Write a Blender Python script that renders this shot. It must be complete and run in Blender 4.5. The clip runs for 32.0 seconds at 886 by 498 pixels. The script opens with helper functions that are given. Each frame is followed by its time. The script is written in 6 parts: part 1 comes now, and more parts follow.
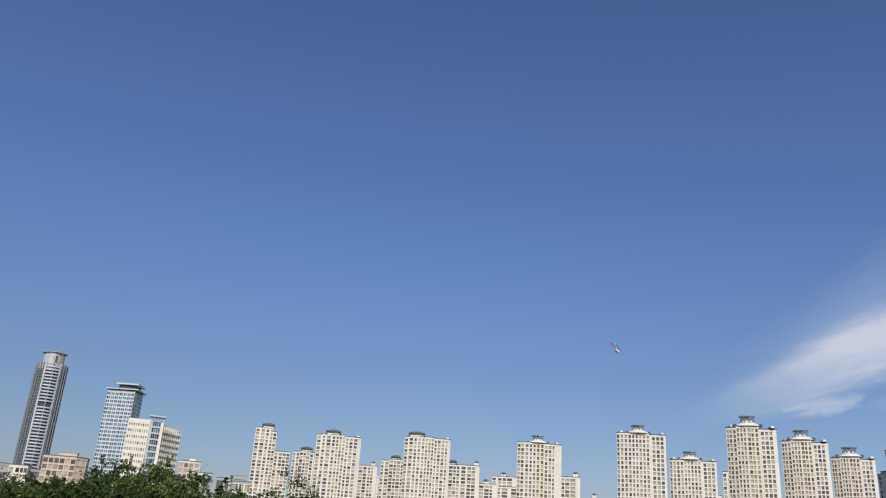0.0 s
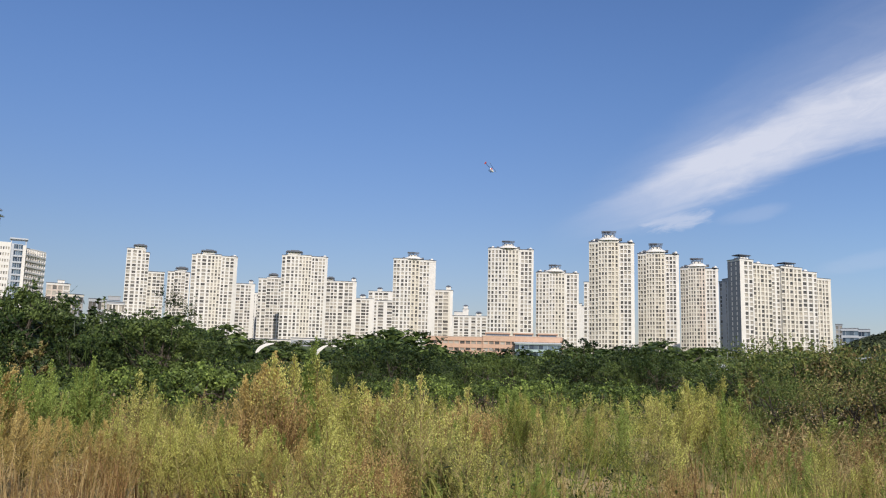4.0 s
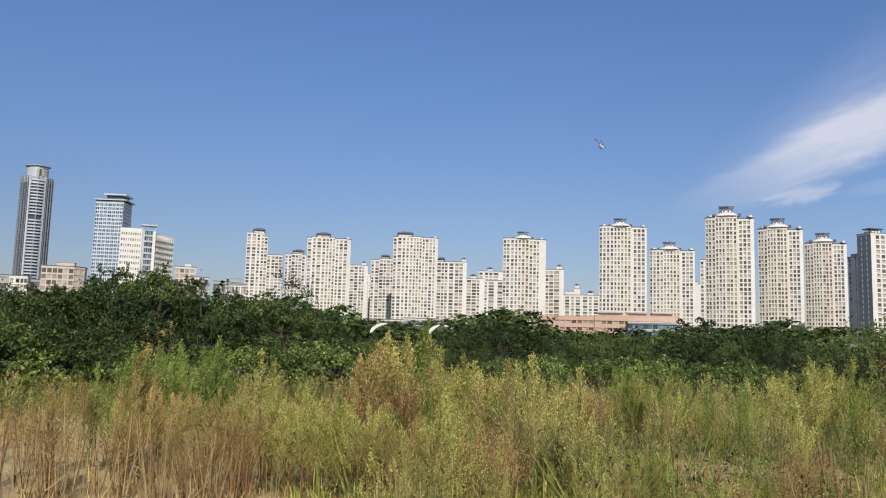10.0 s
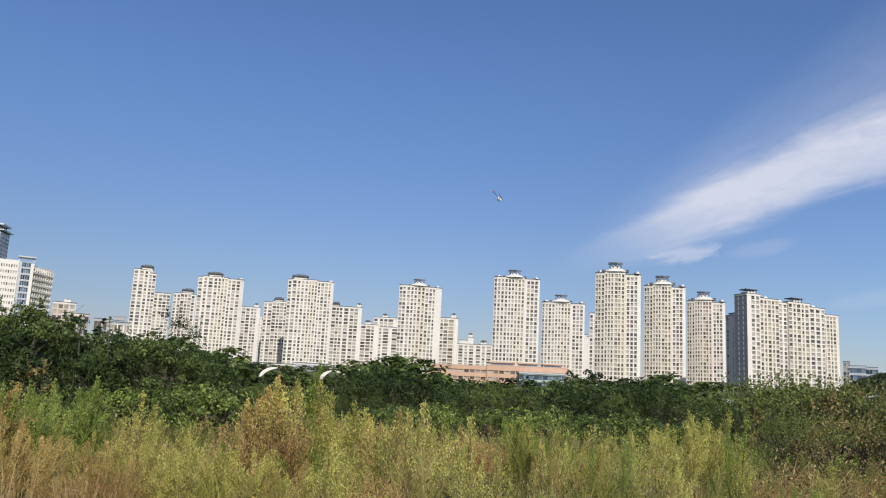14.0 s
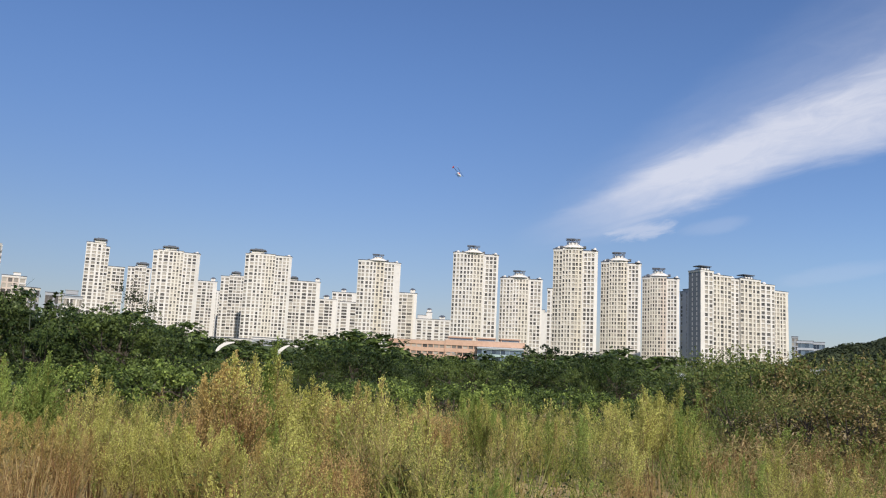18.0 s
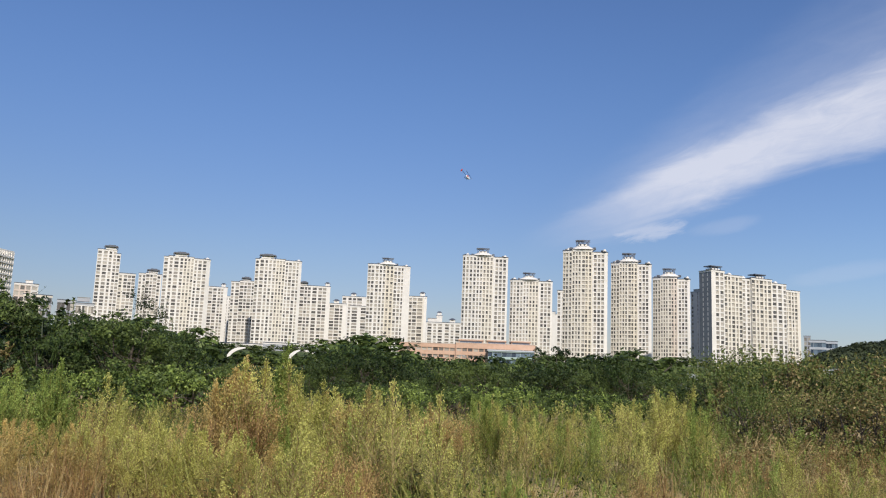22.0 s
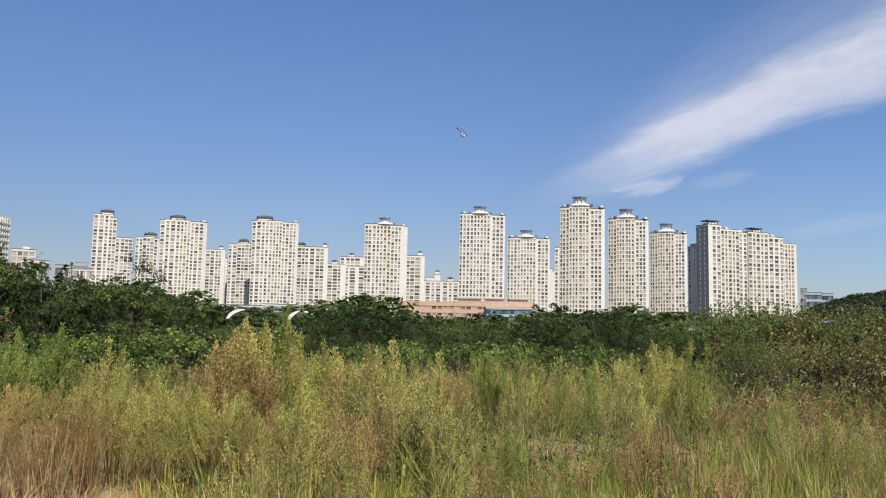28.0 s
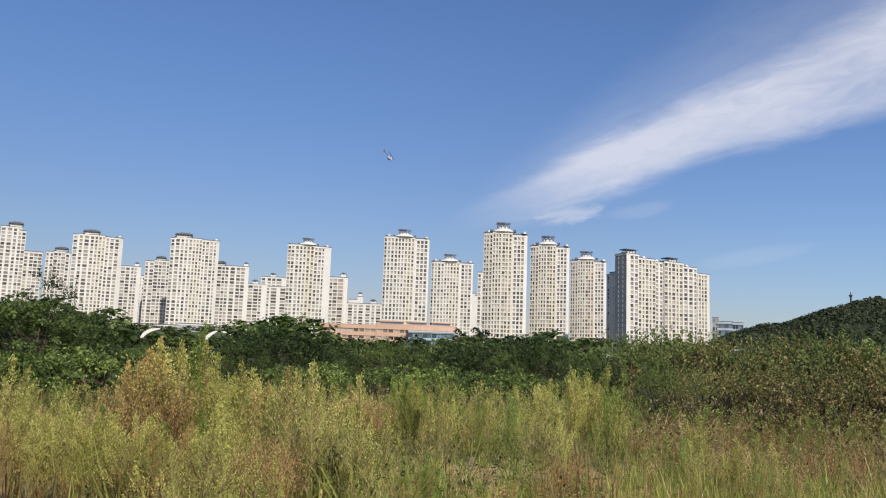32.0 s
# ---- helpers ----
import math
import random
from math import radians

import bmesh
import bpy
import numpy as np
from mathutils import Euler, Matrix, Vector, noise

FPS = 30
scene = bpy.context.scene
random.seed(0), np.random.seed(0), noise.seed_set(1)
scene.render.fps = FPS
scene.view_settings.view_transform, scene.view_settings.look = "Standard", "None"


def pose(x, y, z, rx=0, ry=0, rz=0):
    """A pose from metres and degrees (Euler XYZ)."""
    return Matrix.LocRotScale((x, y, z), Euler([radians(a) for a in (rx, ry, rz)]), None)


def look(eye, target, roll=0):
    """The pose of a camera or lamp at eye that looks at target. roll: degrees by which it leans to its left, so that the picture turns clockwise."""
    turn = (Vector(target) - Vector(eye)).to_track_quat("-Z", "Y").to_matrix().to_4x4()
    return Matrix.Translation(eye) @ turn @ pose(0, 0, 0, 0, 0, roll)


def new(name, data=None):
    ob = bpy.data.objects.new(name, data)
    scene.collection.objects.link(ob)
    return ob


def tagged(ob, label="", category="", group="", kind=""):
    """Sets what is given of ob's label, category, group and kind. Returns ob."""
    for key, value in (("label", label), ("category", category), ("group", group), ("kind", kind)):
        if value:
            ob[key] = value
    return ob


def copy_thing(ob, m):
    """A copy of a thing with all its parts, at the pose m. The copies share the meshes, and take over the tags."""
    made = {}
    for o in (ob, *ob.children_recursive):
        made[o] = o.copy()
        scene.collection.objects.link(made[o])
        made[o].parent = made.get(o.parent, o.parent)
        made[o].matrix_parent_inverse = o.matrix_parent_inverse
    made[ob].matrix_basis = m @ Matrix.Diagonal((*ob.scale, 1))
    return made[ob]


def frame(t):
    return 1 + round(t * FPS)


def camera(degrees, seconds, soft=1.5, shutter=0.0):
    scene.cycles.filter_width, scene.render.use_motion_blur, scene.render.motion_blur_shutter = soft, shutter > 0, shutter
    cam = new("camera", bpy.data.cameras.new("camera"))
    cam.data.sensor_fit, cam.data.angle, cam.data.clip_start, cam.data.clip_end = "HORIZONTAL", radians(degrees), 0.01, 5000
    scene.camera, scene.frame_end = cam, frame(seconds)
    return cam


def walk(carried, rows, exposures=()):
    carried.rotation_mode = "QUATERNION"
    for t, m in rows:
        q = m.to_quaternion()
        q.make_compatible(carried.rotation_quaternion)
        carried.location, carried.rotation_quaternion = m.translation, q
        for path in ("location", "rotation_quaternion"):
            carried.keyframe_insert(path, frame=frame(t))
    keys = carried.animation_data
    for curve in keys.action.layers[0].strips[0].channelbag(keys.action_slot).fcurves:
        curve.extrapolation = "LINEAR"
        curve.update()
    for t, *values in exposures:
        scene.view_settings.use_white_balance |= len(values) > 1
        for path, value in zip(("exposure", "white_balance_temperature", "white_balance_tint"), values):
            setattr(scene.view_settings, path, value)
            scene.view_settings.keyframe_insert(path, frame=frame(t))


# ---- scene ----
EYE = 1.65  # the camera's height over the field

# seconds, turn to the left, tilt up, roll, in degrees
TURNS = [
    (0.0, 1.722, 20.479, 3.734),
    (0.5, 1.681, 19.605, 3.241),
    (1.0, 1.009, 17.451, 3.325),
    (1.5, -0.097, 14.097, 3.092),
    (2.0, -0.438, 12.084, 2.726),
    (2.5, -1.159, 10.970, 2.546),
    (3.0, -3.881, 9.984, 2.338),
    (3.5, -6.042, 9.180, 1.966),
    (5.5, -13.486, 5.720, 0.391),
    (6.0, -16.671, 5.294, 0.521),
    (6.5, -21.438, 5.288, 0.692),
    (7.0, -27.507, 5.370, 0.661),
    (7.5, -29.680, 5.463, 0.404),
    (8.0, -26.141, 6.260, 0.286),
    (8.5, -17.507, 7.012, 0.883),
    (9.0, -6.796, 7.291, 1.301),
    (9.5, -0.876, 6.838, 1.456),
    (10.0, -0.016, 6.677, 1.557),
    (10.5, -3.096, 7.704, 1.629),
    (11.0, -8.451, 10.616, 1.408),
    (11.5, -14.918, 13.545, 0.750),
    (12.0, -24.383, 14.448, 0.007),
    (12.5, -24.204, 15.270, -0.411),
    (13.0, -15.541, 14.493, 0.488),
    (13.5, -8.389, 11.691, 1.815),
    (14.0, -7.167, 10.198, 2.819),
    (14.5, -12.357, 11.306, 2.825),
    (16.5, -22.092, 9.419, 0.482),
    (17.0, -14.441, 9.179, 1.732),
    (17.5, -9.838, 8.569, 2.681),
    (18.0, -10.142, 8.604, 2.732),
    (18.5, -15.675, 9.490, 1.928),
    (19.0, -22.734, 9.705, 0.851),
    (19.5, -25.476, 9.218, -0.037),
    (20.0, -25.834, 9.447, -0.039),
    (20.5, -22.143, 9.908, 0.348),
    (21.0, -13.884, 9.629, 0.968),
    (21.5, -9.016, 8.827, 1.639),
    (22.0, -9.469, 8.791, 2.170),
    (22.5, -14.303, 9.769, 1.681),
    (23.0, -20.538, 10.227, 0.441),
    (23.5, -24.151, 9.441, -0.481),
    (24.0, -22.114, 9.011, -0.554),
    (24.5, -14.430, 8.548, 0.464),
    (25.0, -7.467, 7.360, 1.406),
    (25.5, -4.628, 6.719, 1.729),
    (26.0, -4.504, 6.825, 1.695),
    (26.5, -9.231, 7.037, 1.341),
    (28.5, -9.751, 5.619, 1.194),
    (29.0, -4.870, 5.692, 2.426),
    (29.5, -3.241, 6.585, 3.340),
    (30.0, -3.016, 7.897, 3.626),
    (30.5, -3.617, 8.230, 3.581),
    (31.0, -6.374, 8.269, 3.420),
    (31.5, -10.467, 8.010, 2.895),
    (32.0, -15.058, 7.675, 1.954),
]


def turned(yaw, tilt, roll):
    return pose(0, 0, EYE, 90 + tilt, 0, yaw) @ pose(0, 0, 0, 0, 0, roll)


cam = camera(56.85, 32.0, soft=1.15)
walk(cam, [(t, turned(a, b, c)) for t, a, b, c in TURNS],
     [(0, -0.2), (1, -0.13), (2, 0), (10, -0.05), (11, -0.1), (13, -0.13), (14, -0.02), (17, 0), (18, 0), (19, -0.05), (20, 0), (26, -0.02), (29, -0.03), (32, -0.03)])

# ---- world, sun ----
SUN_HEIGHT, SUN_SIDE = 36.0, 173.0  # degrees above the horizon; clockwise from +y
world = bpy.data.worlds.new("sky")
scene.world = world
world.use_nodes = True


class Nodes:
    """Short hand for node trees."""

    def __init__(self, tree):
        self.tree = tree
        tree.nodes.clear()

    def add(self, kind):
        return self.tree.nodes.new(kind)

    def put(self, socket, value):
        if isinstance(value, bpy.types.NodeSocket):
            self.tree.links.new(value, socket)
        else:
            socket.default_value = value

    def math(self, op, a, b=0.0, c=None, clamp=False):
        n = self.tree.nodes.new("ShaderNodeMath")
        n.operation, n.use_clamp = op, clamp
        self.put(n.inputs[0], a)
        self.put(n.inputs[1], b)
        if c is not None:
            self.put(n.inputs[2], c)
        return n.outputs[0]

    def dot(self, a, b):
        n = self.tree.nodes.new("ShaderNodeVectorMath")
        n.operation = "DOT_PRODUCT"
        self.put(n.inputs[0], a)
        self.put(n.inputs[1], b)
        return n.outputs["Value"]

    def smooth(self, x, lo, hi):
        n = self.tree.nodes.new("ShaderNodeMapRange")
        n.interpolation_type = "SMOOTHSTEP"
        self.put(n.inputs["Value"], x)
        self.put(n.inputs["From Min"], lo)
        self.put(n.inputs["From Max"], hi)
        return n.outputs["Result"]

    def noise(self, vec, scale, detail=4.0, rough=0.55, warp=0.0):
        n = self.tree.nodes.new("ShaderNodeTexNoise")
        if vec is not None:
            self.put(n.inputs["Vector"], vec)
        n.inputs["Scale"].default_value, n.inputs["Detail"].default_value = scale, detail
        n.inputs["Roughness"].default_value, n.inputs["Distortion"].default_value = rough, warp
        return n.outputs["Fac"]

    def mix(self, fac, a, b, blend="MIX"):
        n = self.tree.nodes.new("ShaderNodeMix")
        n.data_type, n.blend_type = "RGBA", blend
        self.put(n.inputs[0], fac)
        self.put(n.inputs[6], (*a, 1) if isinstance(a, tuple) else a)
        self.put(n.inputs[7], (*b, 1) if isinstance(b, tuple) else b)
        return n.outputs[2]

    def vec(self, x, y, z):
        n = self.tree.nodes.new("ShaderNodeCombineXYZ")
        for s, v in zip(n.inputs, (x, y, z)):
            self.put(s, v)
        return n.outputs[0]


def bearing(az, el=0.0):
    """The direction az degrees to the left of +y and el degrees up."""
    a, e = radians(az), radians(el)
    return Vector((-math.sin(a) * math.cos(e), math.cos(a) * math.cos(e), math.sin(e)))


def build_sky():
    k = Nodes(world.node_tree)
    sky = k.add("ShaderNodeTexSky")
    sky.sky_type, sky.sun_disc = "NISHITA", False
    sky.sun_elevation, sky.sun_rotation = radians(SUN_HEIGHT), radians(SUN_SIDE)
    sky.altitude, sky.air_density, sky.dust_density, sky.ozone_density = 50, 1.0, 0.6, 2.2
    way = k.add("ShaderNodeTexCoord").outputs["Generated"]
    # the long wisp of cloud: u runs along it from its tip, v across it
    tip, end = bearing(-17.0, 9.6), bearing(-58.8, 18.0)
    across = tip.cross(end).normalized() * -1.0
    if across.z < 0:
        across = -across
    along = (end - tip * tip.dot(end)).normalized()
    u = k.math("ARCTAN2", k.dot(way, tuple(along)), k.dot(way, tuple(tip)))
    v = k.dot(way, tuple(across))
    fine = k.noise(k.vec(k.math("MULTIPLY", u, 3.0), k.math("MULTIPLY", v, 11.0), 0.3), 3.0, 6.0, 0.6, 0.6)
    soft = k.noise(k.vec(k.math("MULTIPLY", u, 1.6), k.math("MULTIPLY", v, 5.0), 4.1), 2.2, 3.0, 0.5)
    fray = k.noise(k.vec(k.math("MULTIPLY", u, 5.0), k.math("MULTIPLY", v, 16.0), 9.7), 4.0, 6.0, 0.65, 0.8)
    v = k.math("ADD", v, k.math("MULTIPLY", k.math("SUBTRACT", fine, 0.5), 0.035))
    # lower edge, brightest line and upper edge of the band
    peak = k.math("MULTIPLY_ADD", u, 0.135, 0.010)
    top = k.math("MULTIPLY_ADD", u, 0.20, 0.030)
    far_up = k.math("MULTIPLY_ADD", u, 0.42, 0.05)
    low = k.math("MULTIPLY_ADD", k.smooth(u, 0.08, 0.3), 0.016, -0.02)
    foot = k.math("MULTIPLY", k.smooth(k.math("SUBTRACT", v, low), -0.008, 0.022), k.math("MULTIPLY_ADD", u, -0.35, 0.82))
    rise = k.math("MULTIPLY_ADD", k.smooth(v, 0.0, peak), k.math("SUBTRACT", 1.0, k.math("MULTIPLY_ADD", u, -0.35, 0.82)), foot)
    core = k.math("MULTIPLY", k.math("SUBTRACT", 1.0, k.smooth(v, peak, top)), 0.72)
    veil = k.math("MULTIPLY", k.math("SUBTRACT", 1.0, k.smooth(v, peak, far_up)), 0.30)
    start = k.smooth(u, -0.05, 0.21)
    body = k.math("MULTIPLY", k.math("MULTIPLY", rise, k.math("ADD", core, veil)), start)
    grain = k.math("ADD", k.math("MULTIPLY", soft, 0.75), k.math("MULTIPLY", fray, 0.55))
    body = k.math("MULTIPLY", body, k.math("MULTIPLY_ADD", grain, 1.15, 0.12))
    body = k.math("MINIMUM", k.math("MULTIPLY", body, 0.98), 0.88)
    # a small puff under the band, near its tip
    puff = bearing(-23.8, 10.25)
    pu = k.math("MULTIPLY", k.dot(way, tuple(bearing(-23.8 - 90))), 22.0)
    pv = k.math("MULTIPLY", k.math("SUBTRACT", k.math("SUBTRACT", k.dot(way, (0, 0, 1)), puff.z), k.math("MULTIPLY", pu, 0.008)), 85.0)
    pr = k.math("ADD", k.math("MULTIPLY", pu, pu), k.math("MULTIPLY", pv, pv))
    pr = k.math("ADD", pr, k.math("MULTIPLY", k.math("SUBTRACT", fray, 0.5), 3.4))
    lump = k.math("MULTIPLY", k.math("SUBTRACT", 1.0, k.smooth(pr, 0.0, 1.3)), 0.5)
    front = k.smooth(k.dot(way, tuple(puff)), 0.8, 0.9)
    body = k.math("MAXIMUM", body, k.math("MULTIPLY", lump, front))
    for az, el, wide, thick, dim in ((-28.6, 10.5, 22.0, 90.0, 0.14), (-36.2, 7.4, 14.0, 85.0, 0.12)):
        mid = bearing(az, el)
        wu = k.math("MULTIPLY", k.dot(way, tuple(bearing(az - 90))), wide)
        wv = k.math("MULTIPLY", k.math("SUBTRACT", k.math("SUBTRACT", k.dot(way, (0, 0, 1)), mid.z), k.math("MULTIPLY", k.dot(way, tuple(bearing(az - 90))), 0.16)), thick)
        wr = k.math("ADD", k.math("ADD", k.math("MULTIPLY", wu, wu), k.math("MULTIPLY", wv, wv)), k.math("MULTIPLY", k.math("SUBTRACT", fine, 0.5), 1.8))
        wisp = k.math("MULTIPLY", k.math("SUBTRACT", 1.0, k.smooth(wr, 0.0, 1.1)), dim)
        body = k.math("MAXIMUM", body, k.math("MULTIPLY", wisp, k.smooth(k.dot(way, tuple(mid)), 0.8, 0.9)))
    # deeper blue: the hue of the clear air squared, its brightness kept
    grey = k.add("ShaderNodeRGBToBW")
    k.put(grey.inputs[0], sky.outputs[0])
    deep = k.add("ShaderNodeVectorMath")
    deep.operation = "MULTIPLY"
    k.put(deep.inputs[0], sky.outputs[0])
    k.put(deep.inputs[1], sky.outputs[0])
    clear = k.add("ShaderNodeVectorMath")
    clear.operation = "DIVIDE"
    k.put(clear.inputs[0], deep.outputs[0])
    k.put(clear.inputs[1], k.vec(grey.outputs[0], grey.outputs[0], grey.outputs[0]))
    air = k.mix(0.48, k.mix(1.0, sky.outputs[0], (1.28, 1.28, 1.28), "MULTIPLY"), clear.outputs[0])
    high = k.smooth(k.dot(way, (0, 0, 1)), 0.04, 0.42)
    air = k.mix(1.0, air, k.mix(high, (0.96, 0.82, 0.85), (1.04, 1.03, 1.03)), "MULTIPLY")
    rim = k.math("SUBTRACT", 1.0, k.smooth(k.dot(way, (0, 0, 1)), -0.02, 0.16))
    air = k.mix(rim, air, k.mix(1.0, air, (0.86, 0.88, 1.06), "MULTIPLY"))
    # hazier and lighter air low over the hill
    haze = k.math("MULTIPLY", k.smooth(k.dot(way, tuple(bearing(-80))), 0.45, 0.95), k.math("SUBTRACT", 1.0, k.smooth(k.dot(way, (0, 0, 1)), 0.0, 0.45)))
    air = k.mix(haze, air, k.mix(1.0, air, (1.24, 1.38, 1.48), "MULTIPLY"))
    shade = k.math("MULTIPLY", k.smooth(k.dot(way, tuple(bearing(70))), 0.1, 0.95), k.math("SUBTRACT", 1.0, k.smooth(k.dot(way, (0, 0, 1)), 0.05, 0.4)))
    air = k.mix(shade, air, k.mix(1.0, air, (0.86, 0.86, 0.86), "MULTIPLY"))
    color = k.mix(body, air, (9.2, 9.5, 10.9))
    back = k.add("ShaderNodeBackground")
    k.put(back.inputs["Color"], color)
    back.inputs["Strength"].default_value = 0.078
    k.put(k.add("ShaderNodeOutputWorld").inputs[0], back.outputs[0])


build_sky()
sun = new("sun", bpy.data.lights.new("sun", "SUN"))
sun.data.energy, sun.data.angle, sun.data.color = 4.1, radians(0.6), (1.0, 0.94, 0.86)
sun.matrix_basis = look(Vector((0, 0, 0)), -bearing(-SUN_SIDE, SUN_HEIGHT))
scene.view_settings.exposure = 0.0


# ---- materials ----
def surface(name, low, high, rough=0.7, scale=1.0, bump=0.0, metal=0.0, spread=0.0, fine=8.0, leaf=0.0, spec=0.5, piece="island", reach=0.29):
    """A surface whose colour wanders between low and high at two scales; spread: how far single pieces differ; leaf: light that passes through."""
    m = bpy.data.materials.new(name)
    m.use_nodes = True
    k = Nodes(m.node_tree)
    at = k.add("ShaderNodeTexCoord").outputs["Object"]
    big, small = k.noise(at, scale, 3.0), k.noise(at, scale * fine, 4.0)
    fac = k.math("MULTIPLY_ADD", small, 0.45, k.math("MULTIPLY", big, 0.6))
    if spread:
        if piece == "island":
            r = k.add("ShaderNodeNewGeometry").outputs["Random Per Island"]
        elif piece == "both":
            r = k.math("FRACT", k.math("ADD", k.add("ShaderNodeNewGeometry").outputs["Random Per Island"], k.math("MULTIPLY", k.add("ShaderNodeObjectInfo").outputs["Random"], 7.0)))
        elif piece == "plant":
            r = k.math("MULTIPLY_ADD", k.add("ShaderNodeNewGeometry").outputs["Random Per Island"], 0.4, k.math("MULTIPLY", k.add("ShaderNodeObjectInfo").outputs["Random"], 0.6))
        else:
            r = k.add("ShaderNodeObjectInfo").outputs["Random"]
        fac = k.math("ADD", k.math("MULTIPLY", fac, 1 - spread), k.math("MULTIPLY", r, spread))
    fac = k.smooth(fac, 0.5 - reach, 0.5 + reach)
    color = k.mix(fac, low, high)
    p = k.add("ShaderNodeBsdfPrincipled")
    k.put(p.inputs["Base Color"], color)
    p.inputs["Roughness"].default_value, p.inputs["Metallic"].default_value = rough, metal
    p.inputs["Specular IOR Level"].default_value = spec
    if bump:
        b = k.add("ShaderNodeBump")
        b.inputs["Strength"].default_value, b.inputs["Distance"].default_value = bump, 0.05
        k.put(b.inputs["Height"], small)
        k.put(p.inputs["Normal"], b.outputs[0])
    out = p.outputs[0]
    if leaf:
        t = k.add("ShaderNodeBsdfTranslucent")
        k.put(t.inputs["Color"], color)
        s = k.add("ShaderNodeMixShader")
        s.inputs[0].default_value = leaf
        k.put(s.inputs[1], out)
        k.put(s.inputs[2], t.outputs[0])
        out = s.outputs[0]
    k.put(k.add("ShaderNodeOutputMaterial").inputs[0], out)
    return m


WHITE = surface("white_paint", (0.64, 0.605, 0.555), (0.78, 0.745, 0.69), 0.75, 0.05, 0.1)
CREAM = surface("cream_paint", (0.6, 0.54, 0.44), (0.72, 0.66, 0.55), 0.75, 0.05, 0.1)
IVORY = surface("ivory_paint", (0.62, 0.57, 0.49), (0.75, 0.7, 0.61), 0.75, 0.05, 0.1)
PEACH = surface("peach_paint", (0.6, 0.51, 0.43), (0.7, 0.61, 0.52), 0.75, 0.05, 0.1)
# plain grey paint; also the painted shade of a slab and a house side
GREY = surface("grey_paint_and_shade", (0.30, 0.31, 0.33), (0.40, 0.41, 0.43), 0.75, 0.05, 0.1)
# slate blue for the round tower, painted shade for the slab's end wall
DUSK = surface("slate_blue_and_wall_shade", (0.16, 0.175, 0.2), (0.24, 0.255, 0.28), 0.75, 0.05, 0.1)
SLATE = surface("dark_roof", (0.06, 0.07, 0.09), (0.12, 0.13, 0.16), 0.6, 0.2, 0.1)
ROOFTOP = surface("roof_slab", (0.30, 0.31, 0.30), (0.42, 0.43, 0.42), 0.85, 0.2, 0.1)
PANE = surface("window_pane", (0.08, 0.075, 0.07), (0.44, 0.4, 0.34), 0.18, 0.3, spread=0.85, piece="both")
BLUEPANE = surface("blue_glass", (0.03, 0.05, 0.08), (0.16, 0.22, 0.28), 0.12, 0.3, spread=0.7, piece="both")
STEEL = surface("pale_metal", (0.45, 0.47, 0.50), (0.62, 0.64, 0.67), 0.35, 0.1, metal=0.2)
ICE = surface("pale_blue_panels", (0.46, 0.52, 0.58), (0.60, 0.66, 0.72), 0.45, 0.1, 0.05)
NIGHT = surface("dark_blue_glass", (0.02, 0.03, 0.05), (0.10, 0.13, 0.18), 0.1, 0.2, spread=0.5, piece="both")
TERRA = surface("terracotta_wall", (0.5, 0.31, 0.21), (0.61, 0.41, 0.3), 0.8, 0.1, 0.2)
PINK = surface("pale_pink_wall", (0.52, 0.42, 0.35), (0.63, 0.53, 0.45), 0.8, 0.1, 0.2)
TEAL = surface("pale_teal_wall", (0.3, 0.4, 0.38), (0.42, 0.52, 0.49), 0.6, 0.1, 0.1)
MEADOW = surface("rough_meadow", (0.05, 0.075, 0.02), (0.13, 0.16, 0.05), 0.9, 0.05, 0.4, fine=30, spec=0.2)
SOIL = surface("dry_soil", (0.34, 0.25, 0.12), (0.58, 0.45, 0.24), 0.95, 0.35, 0.6, fine=14, spec=0.2)
BARK = surface("bark", (0.05, 0.04, 0.03), (0.12, 0.095, 0.07), 0.9, 3.0, 0.6)
HILL = surface("wooded_slope", (0.03, 0.045, 0.02), (0.065, 0.08, 0.035), 0.95, 0.03, 0.5, fine=20, spec=0.2)
LEAF_HILL = surface("woodland_leaves", (0.03, 0.043, 0.022), (0.08, 0.095, 0.045), 0.8, 0.02, spread=0.4, leaf=0.15, fine=6, spec=0.2)
LEAF_DARK = surface("dark_green_leaves", (0.014, 0.029, 0.008), (0.078, 0.11, 0.028), 0.5, 1.1, spread=0.5, leaf=0.25, piece="plant", spec=0.25, reach=0.24)
LEAF_MID = surface("green_leaves", (0.03, 0.058, 0.014), (0.165, 0.22, 0.058), 0.5, 1.1, spread=0.5, leaf=0.25, piece="plant", spec=0.25, reach=0.24)
# colour kept dark to hold the shade low between the weeds
LEAF_LOW = surface("low_leaves", (0.03, 0.045, 0.012), (0.15, 0.17, 0.045), 0.55, 0.8, spread=0.6, leaf=0.3, spec=0.2)
LEAF_OLIVE = surface("olive_leaves", (0.07, 0.095, 0.026), (0.3, 0.315, 0.1), 0.55, 0.8, spread=0.6, leaf=0.28, piece="plant", spec=0.2)
LEAF_BROWN = surface("withered_leaves", (0.13, 0.095, 0.035), (0.45, 0.35, 0.16), 0.7, 0.8, spread=0.7, leaf=0.25, spec=0.2)
LEAF_DEAD = surface("pale_dead_leaves", (0.38, 0.31, 0.14), (0.72, 0.61, 0.33), 0.7, 1.5, spread=0.7, leaf=0.3, spec=0.2)
LEAF_FRESH = surface("fresh_green_leaves", (0.06, 0.11, 0.022), (0.3, 0.4, 0.1), 0.5, 1.1, spread=0.5, leaf=0.3, piece="plant", spec=0.25)
